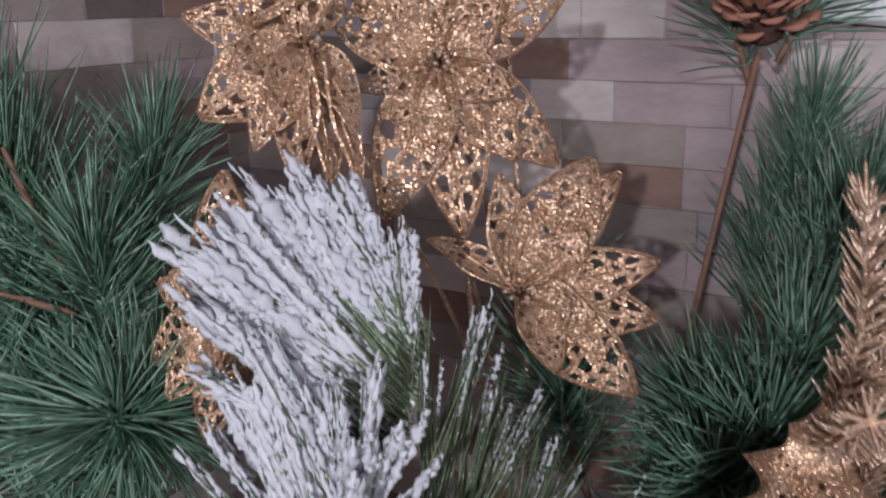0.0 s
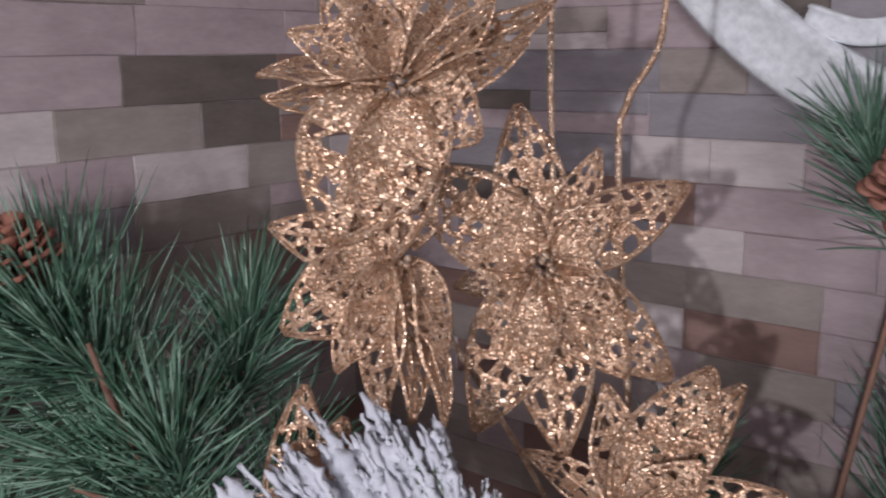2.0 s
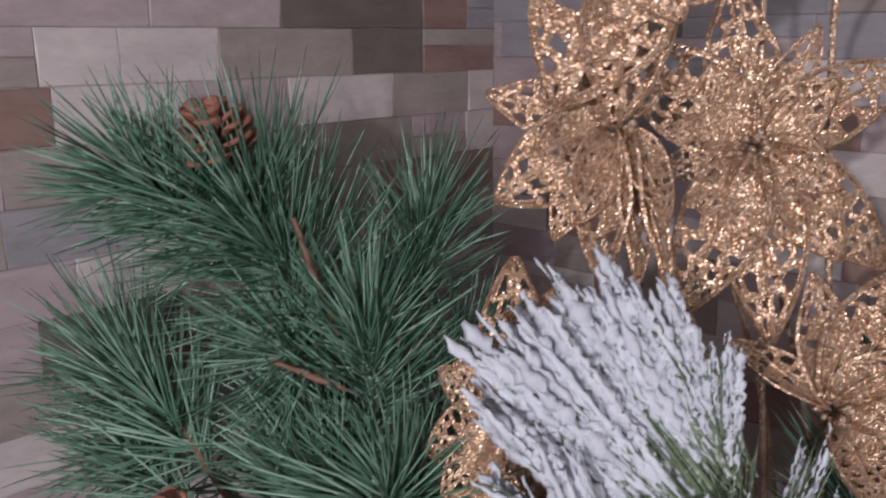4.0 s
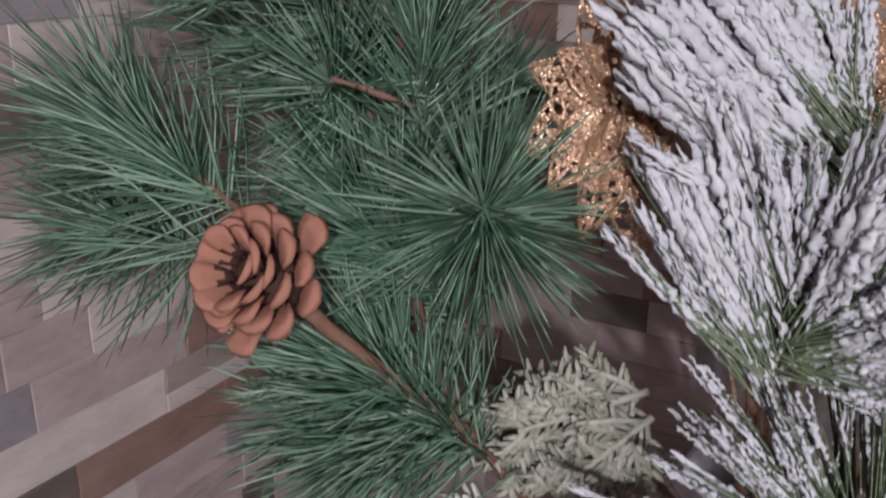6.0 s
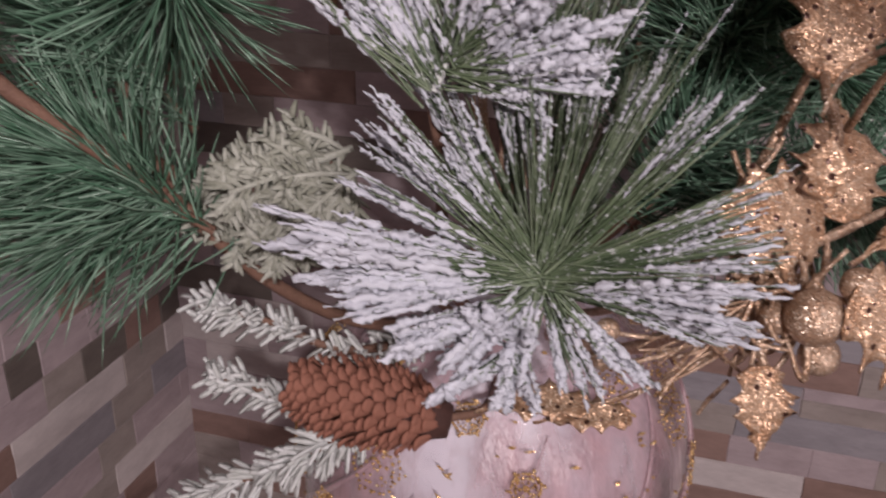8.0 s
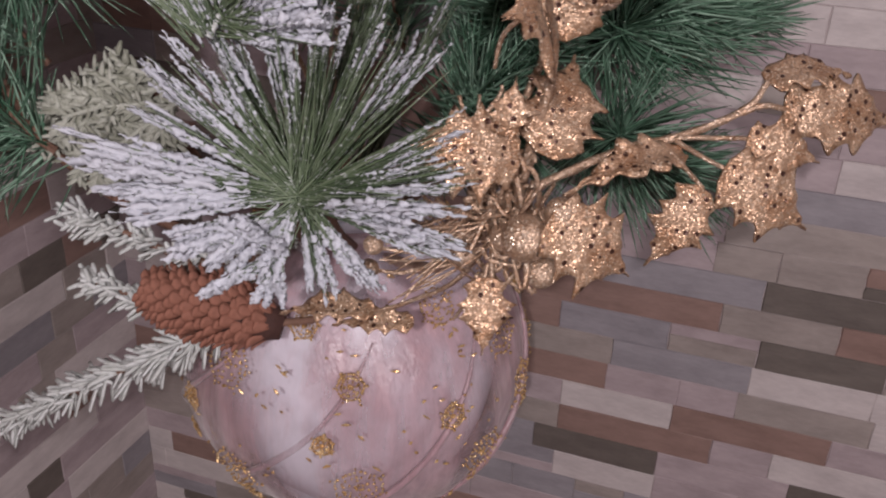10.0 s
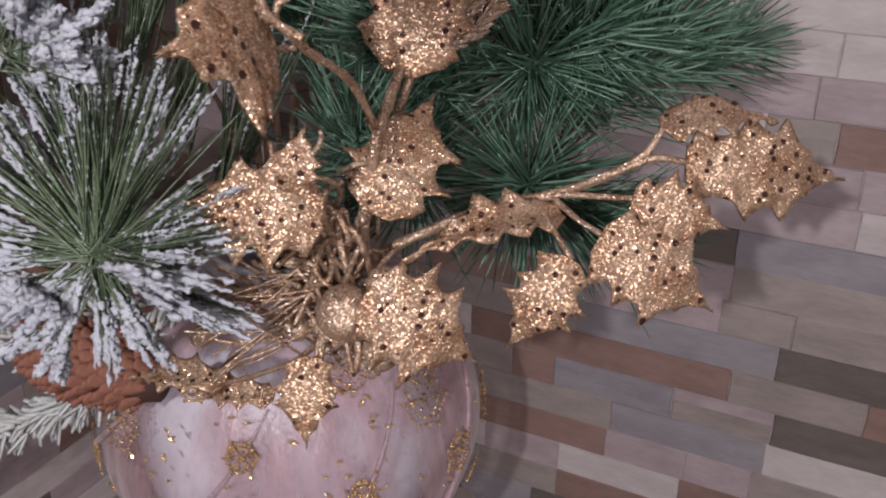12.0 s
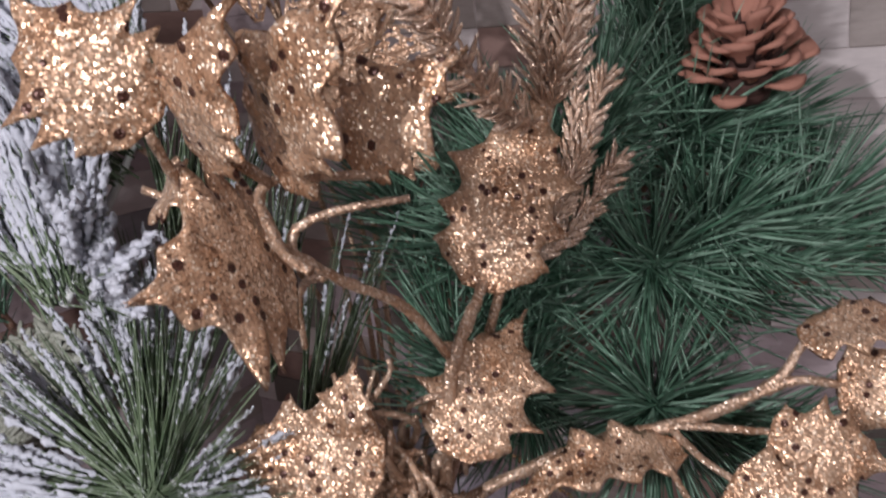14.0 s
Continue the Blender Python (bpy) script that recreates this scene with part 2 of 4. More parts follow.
def pine_tuft(parent, base, tip, count=170, length=0.052, wide=68, narrow=32, seed=1, width=0.00125, lean=(0, 0, 0)):
    starts, ways, L, bend, g = tuft_rays(base, tip, count, length, wide, narrow, seed, lean)
    v, f = needle_data(starts, ways, L, width, bend)
    twig_line = [base, (np.array(base) + np.array(tip)) / 2 + g.normal(0, 0.001, 3), tip]
    tube("twig", twig_line, (0.0020, 0.0016, 0.0010), TWIG, parent, n=8, sides=5)
    return part("needle_tuft", mesh_of("needle_tuft", v, f, GREEN), parent)


def flocked_fan(parent, strands, seed, loose=0.004, splay=0.07):
    """Needles in bunches. Each strand bunch: start, tip, needles, how thick the flocking lies, which share is flocked, where along the needle it begins, how far it bows."""
    g = np.random.RandomState(seed)
    starts, ways, lengths, bends, pieces = [], [], [], [], []
    for a, b, count, snow, cover, begin, bow in strands:
        a, b = np.array(local(a)), np.array(local(b))
        L = np.linalg.norm(b - a)
        bunch = g.normal(0, splay * L, (max(2, count // 6), 3))
        for _ in range(count):
            p = a + g.normal(0, loose * 0.6, 3)
            q = b + bunch[g.randint(len(bunch))] + g.normal(0, 0.25 * splay * L, 3) - (b - a) * g.uniform(-0.04, 0.16)
            bend = np.array(bow) * L * g.uniform(0.6, 1.3) + g.normal(0, 0.02, 3) * L
            starts.append(p)
            ways.append(q - p - bend)
            lengths.append(np.linalg.norm(q - p - bend))
            bends.append(bend)
            if g.rand() > cover:
                continue
            n = 30
            s = np.linspace(begin + g.uniform(-0.12, 0.2), g.uniform(0.94, 1.03), n)[:, None]
            line = p + (q - p - bend) * s + bend * s * s + g.normal(0, 0.00025, (n, 3))
            lump = np.convolve(g.uniform(0.0, 2.2, n + 4), (0.2, 0.6, 0.2), "same")[2:-2]
            radii = 0.36 * snow * g.uniform(0.5, 1.3) * np.where(g.rand(n) < 0.18, 0.25, 1.0) * lump * np.interp(np.linspace(0, 1, n), (0, 0.25, 0.9, 1), (0.35, 0.9, 1.1, 0.45))
            pieces.append(tube_data(line, radii, 7, 0.6))
    v, f = needle_data(starts, ways, lengths, 0.0010, np.array(bends))
    tagged(part("needle_tuft", mesh_of("needle_tuft", v, f, OLIVE), parent, "olive green needles"), kind="stuff")
    tagged(part("flocking", mesh_of("flocking", *joined(pieces), SNOW), parent, "clumped white flocking on the needles"), kind="stuff")


# ---------------------------------------------------------------- walls


def stone_mesh(lx, lz, depth, tone, key):
    """One cut stone, its back at 0 and its face at -y, with softened edges."""
    r = random.Random(key)
    d = depth
    j = lambda q: r.uniform(-q, q)
    mid = [lx * (0.33 + j(0.08)), lx * (0.67 + j(0.08))]
    outer = [(0, 0), (mid[0], j(0.0004)), (mid[1], j(0.0004)), (lx, 0), (lx + j(0.0008), lz * 0.5), (lx, lz), (mid[1], lz + j(0.0004)), (mid[0], lz + j(0.0004)), (0, lz), (j(0.0008), lz * 0.5)]
    n = len(outer)
    cx, cz = lx / 2, lz / 2
    tilt_x, tilt_z = j(0.0006), j(0.0006)
    inner = []
    for x, z in outer:
        ix = x + (0.0007 if x < cx else -0.0007) + j(0.0003)
        iz = z + (0.0006 if z < cz - 0.001 else -0.0006 if z > cz + 0.001 else 0) + j(0.0002)
        inner.append((ix, -d + tilt_x * (x / lx - 0.5) + tilt_z * (z / lz - 0.5) + j(0.0001), iz))
    verts = [(x, 0, z) for x, z in outer] + inner
    faces = [(k, (k + 1) % n, n + (k + 1) % n, n + k) for k in range(n)]
    faces.append(tuple(range(n, 2 * n)))
    return verts, faces


def stones_along(length, low, high, known, seed):
    """Rows of stones: start, end, row, tone. Known stones keep their place; the others fill what is left."""
    r = random.Random(seed)
    out = []
    for row in range(low, high):
        fixed = sorted((a, b, tone) for q, a, b, tone in known if q == row)
        x = -r.uniform(0, 0.06)
        while x < length:
            nxt = next((k for k in fixed if k[0] > x - 0.012), None)
            if nxt and nxt[0] - x < 0.03:
                a, b, tone = nxt
                fixed.remove(nxt)
                out.append((max(x, 0.0), b, row, tone, 0.0, 1.0))
                x = b
                continue
            end = x + r.choice((0.045, 0.06, 0.075, 0.09, 0.11, 0.13)) * r.uniform(0.9, 1.1)
            if nxt and end > nxt[0] - 0.02:
                end = nxt[0]
            tone = r.choices(TONES, (38, 16, 20, 9, 11, 6))[0]
            if end > 0.012:
                if r.random() < 0.07:
                    other = r.choices(TONES, (38, 16, 20, 9, 11, 6))[0]
                    cut = r.choice((0.4, 0.5, 0.6))
                    out.append((max(x, 0.0), min(end, length), row, tone, 0.0, cut))
                    out.append((max(x, 0.0), min(end, length), row, other, cut, 1.0))
                else:
                    out.append((max(x, 0.0), min(end, length), row, tone, 0.0, 1.0))
            x = end
    return out


def stone_wall(name, turn, length, known, seed, near, pitch, foot):
    """A backing wall with its stones. turn takes wall axes (along, out, up) into the room; pitch is the height of a row, foot where row 0 begins."""
    bm = bmesh.new()
    bmesh.ops.create_cube(bm, size=1.0)
    for v in bm.verts:
        v.co = ((v.co.x + 0.5) * (length + 0.1) - 0.1, (v.co.y + 0.5) * 0.1, (v.co.z + 0.5) * 2.6 - 0.9)
    wall = new(name, from_bm(name, bm, MORTAR, False))
    wall.matrix_world = turn
    tagged(wall, "wall of narrow cut ledge stones in mauve, taupe and brown", "wall", "", "structure")
    rest = {tone: [] for tone in TONES}
    shapes = {}
    chosen = 0
    r = random.Random(seed + 5)
    for a, b, row, tone, cut_low, cut_high in stones_along(length, -34, 64, known, seed):
        lx, lz = b - a - 0.0001, pitch * (cut_high - cut_low) - 0.0001
        z = foot + (row + cut_low) * pitch
        if lx < 0.006:
            continue
        depth = r.choice((0.0008, 0.0009, 0.0010, 0.0011))
        if near[0] < (a + b) / 2 < near[1] and near[2] < z < near[3] and chosen < 300:
            chosen += 1
            key = (round(lx, 3), round(lz, 4), depth, tone)
            if key not in shapes:
                shapes[key] = mesh_of("stone", *stone_mesh(lx, lz, depth, tone, len(shapes)), STONE[tone], False)
            part("stone", shapes[key], wall, "", Matrix.Translation((a, 0, z)))
        else:
            v, f = stone_mesh(lx, lz, depth, tone, row)
            rest[tone].append(([(x + a, y, q + z) for x, y, q in v], f))
    pieces, mats, index = [], [], []
    for k, tone in enumerate(TONES):
        pieces += rest[tone]
        index += [k] * sum(len(f) for _, f in rest[tone])
    me = mesh_of("stones", *joined(pieces), [STONE[t] for t in TONES], False)
    me.polygons.foreach_set("material_index", index)
    tagged(part("stones", me, wall), "more of the same ledge stones", "", "", "stuff")
    return wall


KNOWN_RIGHT = [
    (5, 0.447, 0.572, "brown"), (5, 0.572, 0.66, "taupe"), (2, 0.385, 0.489, "brown"), (4, 0.605, 0.70, "dark"),
    (0, 0.452, 0.585, "brown"), (1, 0.548, 0.675, "brown"), (3, 0.491, 0.603, "slate"), (4, 0.444, 0.535, "slate"),
    (8, 0.585, 0.70, "taupe"), (6, 0.46, 0.60, "slate"), (1, 0.452, 0.548, "pale"), (2, 0.489, 0.55, "mauve"),
    (20, 0.255, 0.313, "pale"), (22, 0.29, 0.345, "pale"), (23, 0.25, 0.35, "slate"), (19, 0.278, 0.36, "taupe"), (18, 0.278, 0.36, "brown"),
]
KNOWN_LEFT = [
    (20, 0.078, 0.202, "dark"), (19, 0.078, 0.145, "dark"), (19, 0.145, 0.247, "taupe"), (18, 0.109, 0.198, "pale"), (18, 0.03, 0.109, "taupe"), (17, 0.09, 0.20, "taupe"),
    (19, 0.247, 0.31, "pale"), (20, 0.202, 0.29, "mauve"), (21, 0.09, 0.19, "mauve"), (21, 0.19, 0.31, "mauve"), (18, 0.198, 0.27, "mauve"), (16, 0.25, 0.303, "pale"), (16, 0.303, 0.38, "slate"), (4, 0.176, 0.21, "dark"),
    (5, 0.087, 0.15, "brown"), (8, 0.27, 0.40, "pale"), (3, 0.03, 0.08, "brown"), (7, 0.22, 0.34, "brown"), (9, 0.25, 0.36, "mauve"),
]

# ---------------------------------------------------------------- room shell
def slab(name, lo, hi, mat, label, category):
    bm = bmesh.new()
    bmesh.ops.create_cube(bm, size=1.0)
    for v in bm.verts:
        v.co = [lo[k] + (v.co[k] + 0.5) * (hi[k] - lo[k]) for k in range(3)]
    return tagged(new(name, from_bm(name, bm, mat, False)), label, category, "", "structure")


slab("floor", (-0.1, -2.4, -1.0), (2.5, 0.1, -0.9), WOOD, "plain dark floor", "floor")
slab("ceiling", (-0.1, -2.4, 1.7), (2.5, 0.1, 1.8), PAINT, "plain painted ceiling", "ceiling")
slab("wall_south", (-0.1, -2.5, -0.9), (2.5, -2.4, 1.7), PAINT, "plain painted wall", "wall")
slab("wall_east", (2.5, -2.5, -0.9), (2.6, 0.1, 1.7), PAINT, "plain painted wall", "wall")

# console table that carries the vase
table = thing("console_table", "dark wooden console table standing in the corner", "table", at=(0.02, -0.5, -0.9))
TOP = -0.26


def table_part(name, lo, hi):
    bm = bmesh.new()
    bmesh.ops.create_cube(bm, size=1.0)
    for v in bm.verts:
        v.co = [lo[k] + (v.co[k] + 0.5) * (hi[k] - lo[k]) for k in range(3)]
    bmesh.ops.bevel(bm, geom=bm.edges[:], offset=0.004, segments=2, affect="EDGES")
    part(name, from_bm(name, bm, WOOD, False), table)


table_part("tabletop", (0.0, 0.06, TOP + 0.87), (0.95, 0.485, TOP + 0.90))
for lx in (0.02, 0.88):
    for ly in (0.08, 0.42):
        table_part("leg", (lx, ly, 0.0), (lx + 0.05, ly + 0.05, TOP + 0.87))


# ---------------------------------------------------------------- vase
def lathe(profile, sides, mat, name, ripple=0.0, seed=0):
    g = random.Random(seed)
    ph = [g.uniform(0, 6.28) for _ in range(4)]
    verts, faces = [], []
    for i, (r, z) in enumerate(profile):
        for k in range(sides):
            a = 2 * math.pi * k / sides
            q = r * (1 + ripple * (math.sin(7 * a + ph[0] + 9 * z) + 0.6 * math.sin(13 * a + ph[1] - 20 * z)))
            verts.append((q * math.cos(a), q * math.sin(a), z))
    for i in range(len(profile) - 1):
        for k in range(sides):
            k2 = (k + 1) % sides
            faces.append((i * sides + k, i * sides + k2, (i + 1) * sides + k2, (i + 1) * sides + k))
    return mesh_of(name, verts, faces, mat)


def vase_material():
    m, t, p = material("pink_pearl_glass")
    c = ramp(t, noise_tex(t, 14.0, 4.0), [(0.3, (0.76, 0.73, 0.83)), (0.7, (0.90, 0.89, 0.97))])
    t.links.new(c, p.inputs["Base Color"])
    p.inputs["Roughness"].default_value = 0.34
    p.inputs["Coat Weight"].default_value = 0.25
    bump(t, p, noise_tex(t, 60.0), 0.08, 0.001)
    return m


def tulle_material():
    m, t, p = material("pink_tulle")
    c = ramp(t, noise_tex(t, 30.0, 4.0), [(0.3, (0.36, 0.21, 0.23)), (0.7, (0.54, 0.36, 0.40))])
    t.links.new(c, p.inputs["Base Color"])
    p.inputs["Roughness"].default_value = 0.33
    p.inputs["Sheen Weight"].default_value = 0.4
    # gathered folds: the weave lies denser in slanting streaks
    mp = node(t, "ShaderNodeMapping", Scale=(26.0, 26.0, 5.0), Rotation=(0.3, 0.5, 0.2))
    t.links.new(coords(t), mp.inputs["Vector"])
    streak = noise_tex(t, 1.0, 5.0, 0.65, mp.outputs[0])
    t.links.new(ramp(t, streak, [(0.38, (0.16, 0.16, 0.16)), (0.64, (0.86, 0.86, 0.86))]), p.inputs["Alpha"])
    bump(t, p, streak, 0.8, 0.005)
    return m


VASE_AT = Vector((0.345, -0.195, TOP))
vase = thing("vase", "round pink pearl glass vase wrapped in sheer tulle with gold snowflakes", "vase", at=VASE_AT)
SHELL = 0.110
MID = 0.178 - TOP
LOW = MID - 0.098
body = [(0.001, 0.0), (0.074, 0.0), (0.078, 0.006), (0.070, 0.014), (0.040, 0.030), (0.026, 0.060), (0.024, LOW * 0.6), (0.030, LOW - 0.015)]
for i in range(28):
    a = radians(-62 + i * (62 + 66) / 27)
    body.append((SHELL * math.cos(a), MID + SHELL * math.sin(a) * 1.0))
RIM = body[-1][1]
body += [(0.046, RIM + 0.006), (0.049, RIM + 0.010), (0.044, RIM + 0.010), (0.041, RIM - 0.004), (0.07, MID), (0.03, LOW + 0.02), (0.001, LOW + 0.02)]
part("bowl", lathe([(r * (0.84 if z > LOW + 0.01 else 1.0), z) for r, z in body], 72, vase_material(), "bowl"), vase, "pearly pink glass bowl")
wrap = [(r * 1.02, z) for r, z in body[7:37]]
part("tulle_wrap", lathe(wrap, 144, tulle_material(), "tulle_wrap", 0.010, 3), vase, "sheer dusty pink tulle wrapped round the bowl")


def vase_radius(z):
    zs = [p[1] for p in body[8:36]]
    return float(np.interp(z, zs, [p[0] for p in body[8:36]]))


def snowflake(parent, angle, z, size, seed):
    g = random.Random(seed)
    r = vase_radius(z) * 1.03 + 0.002
    dz = 0.01
    slope = (vase_radius(z + dz) - vase_radius(z - dz)) / (2 * dz)
    out = Vector((math.cos(angle), math.sin(angle), -slope)).normalized()
    at = Vector((r * math.cos(angle), r * math.sin(angle), z))
    turn = (Matrix.Translation(at) @ basis(out, (0, 0, 1)).to_4x4()) @ pose(0, 0, 0, 0, 0, g.uniform(0, 60))
    pieces = []
    for k in range(6):
        a = k * math.pi / 3
        c, s = math.cos(a), math.sin(a)
        rot = lambda x, y: (x * c - y * s, x * s + y * c, g.uniform(-0.0004, 0.0006))
        spots = [(q, 0.0) for q in (0.12, 0.36, 0.6, 0.84, 1.02)] + [(q + 0.12, w * 0.16) for q in (0.42, 0.68) for w in (1, -1)] + [(0.72, w * 0.32) for w in (1, -1)]
        for x, y in spots:
            r0 = g.uniform(0.0006, 0.0011)
            x, y, z0 = rot(size * (x + g.uniform(-0.03, 0.03)), size * (y + g.uniform(-0.03, 0.03)))
            pieces.append(tube_data([(x, y, z0 - 0.0004), (x, y, z0 + 0.0003), (x, y, z0 + 0.0007)], (r0, r0, r0 * 0.5), 6, 0.15))
    part("snowflake", mesh_of("snowflake", *joined(pieces), GOLD_LEAF), parent, "raised gold glitter snowflake", turn)


flakes = random.Random(21)
for row, z in enumerate((MID - 0.07, MID - 0.03, MID + 0.01, MID + 0.045, MID + 0.072)):
    for k in range(9):
        a = 2 * math.pi * (k + 0.5 * (row % 2)) / 9 + flakes.uniform(-0.15, 0.15)
        snowflake(vase, a, z + flakes.uniform(-0.008, 0.008), flakes.choice((0.007, 0.009, 0.013, 0.017)), row * 20 + k)
TULLE = bpy.data.materials["pink_tulle"]
for k in range(6):
    line = []
    for u in np.linspace(0, 1, 16):
        z = MID - 0.085 + 0.15 * u + 0.008 * math.sin(5 * u + k)
        a = -2.9 + 0.75 * k + 1.1 * u
        r = vase_radius(z) * 1.025 + 0.0015
        line.append((r * math.cos(a), r * math.sin(a), z))
    tube("tulle_fold", line, (0.0006, 0.0026, 0.0020, 0.0006), TULLE, vase, "bunched fold of the tulle", 30, 5)
flecks = []
for k in range(320):
    z, a = MID + flakes.uniform(-0.085, 0.092), flakes.uniform(0, 2 * math.pi)
    r, q = vase_radius(z) * 1.025 + 0.003, flakes.uniform(0.0008, 0.0030)
    c = np.array((r * math.cos(a), r * math.sin(a), z))
    tip = unit((-math.sin(a) + flakes.uniform(-0.4, 0.4), math.cos(a), flakes.uniform(-1.2, 1.2)))
    flecks.append(tube_data([c - tip * q, c, c + tip * q], (0.0003, 0.0010, 0.0003), 4, 0.4))
tagged(part("gold_foil", mesh_of("gold_foil", *joined(flecks), GOLD_LEAF, False), vase, "scattered gold foil flecks"), kind="stuff")
MOUTH = np.array((0.345, -0.205, 0.262))


# ---------------------------------------------------------------- cones
def scale_mesh(name, length, width, thick, mat, wedge=False):
    """One woody scale: narrow at its root, broad, cupped and thick-lipped at its end. It grows along +y, face up."""
    verts, faces = [], []
    nu, nv = 5, 5
    for layer in (1, -1):
        for i in range(nu):
            s = i / (nu - 1)
            w = width * (0.35 + 0.65 * math.sin(min(1.0, s * 1.15) * math.pi / 2) ** 1.2) * (1 if s < 0.99 else 0.72)
            if wedge:
                w = width * (0.26 + 0.80 * s) * (1 if s < 0.99 else 0.86)
            for k in range(nv):
                u = 2 * k / (nv - 1) - 1
                th = thick * (0.5 + 0.9 * s) * (1 - 0.5 * u * u)
                verts.append((u * w / 2, length * s * (1 - 0.10 * u * u), length * (0.10 * s - 0.16 * s ** 3) + 0.14 * width * (u * u) * s + layer * th / 2))
    n = nu * nv
    for i in range(nu - 1):
        for k in range(nv - 1):
            a = i * nv + k
            faces.append((a, a + 1, a + nv + 1, a + nv))
            faces.append((n + a, n + a + nv, n + a + nv + 1, n + a + 1))
    rim = [k for k in range(nv)] + [i * nv + nv - 1 for i in range(1, nu)] + [(nu - 1) * nv + k for k in range(nv - 2, -1, -1)] + [i * nv for i in range(nu - 2, 0, -1)]
    for a, b in zip(rim, rim[1:] + rim[:1]):
        faces.append((b, a, n + a, n + b))
    if not wedge:
        return mesh_of(name, verts, faces, mat)
    # the inner half of a scale is dark; the blunt end is tan
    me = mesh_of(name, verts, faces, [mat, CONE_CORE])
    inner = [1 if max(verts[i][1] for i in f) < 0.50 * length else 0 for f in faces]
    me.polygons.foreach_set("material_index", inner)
    return me


SCALES = {}


def pine_cone(parent, at, axis, radius, height, label, count=58, mat=None, tight=False, seed=0):
    """A cone at its base point, growing along axis. Scales stand on a spiral and open outwards."""
    g = random.Random(seed)
    mat = mat or CONE
    key = (mat.name, tight)
    if key not in SCALES:
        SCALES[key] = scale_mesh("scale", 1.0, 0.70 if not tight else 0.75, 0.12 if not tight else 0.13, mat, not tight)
    tall = height * (0.80 if tight else 0.55)
    core_line = [(0, 0, 0), (0, 0, tall * 0.55), (0, 0, tall)]
    v, f = tube_data(smooth_line(core_line, 10), (radius * 0.35, radius * (0.4 if not tight else 0.75), radius * (0.26 if not tight else 0.4), radius * 0.12), 10, 0.05)
    turn = Matrix.Translation(at) @ basis(axis, (0.13, 0.2, 0.97) if abs(axis[2]) < 0.9 else (1, 0, 0)).to_4x4()
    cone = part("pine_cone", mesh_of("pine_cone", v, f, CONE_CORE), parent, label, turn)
    for i in range(0 if tight else 2, count):
        s = (i + 0.5) / count
        a = i * 2.39996 + g.uniform(-0.08, 0.08)
        if tight:
            env = radius * (math.sin(math.pi * min(1, 0.12 + 0.84 * s)) ** 0.55)
            lift = 50 + 14 * s
            size = radius * 0.46
            start = env * 0.70
        else:
            lift = 30 + 36 * s
            start = radius * (0.36 - 0.18 * s)
            size = radius * (0.78 - 0.20 * s)
        m = pose(0, 0, height * (0.06 + (0.76 if tight else 0.50) * s), 0, 0, math.degrees(a)) @ pose(0, start, 0, lift + g.uniform(-9, 9), g.uniform(-7, 7), 0)
        q = size * g.uniform(0.92, 1.08)
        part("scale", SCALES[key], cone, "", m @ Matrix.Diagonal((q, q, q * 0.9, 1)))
    return cone


# ---------------------------------------------------------------- green pine sprays
pine_left = thing("pine_spray", "green artificial pine spray with brown cones, standing in the vase", "pine spray", "sprays in the vase", MOUTH)


def local(p):
    return tuple(np.array(p, float) - MOUTH)


tube("stem", [local(MOUTH), local((0.30, -0.30, 0.30)), local((0.255, -0.355, 0.372)), local((0.21, -0.33, 0.44)), local((0.175, -0.32, 0.53))], (0.0034, 0.0030, 0.0024, 0.0016), TWIG, pine_left, "brown wrapped stem", 30)
tube("side_stem", [local((0.262, -0.352, 0.365)), local((0.25, -0.37, 0.385)), local((0.226, -0.395, 0.418)), local((0.217, -0.404, 0.433))], (0.0030, 0.0028, 0.0032), TWIG, pine_left, "thick brown stem of the cone", 14)
tube("side_stem", [local((0.255, -0.352, 0.38)), local((0.20, -0.36, 0.415)), local((0.12, -0.36, 0.45))], (0.0026, 0.0018), TWIG, pine_left, "", 14)
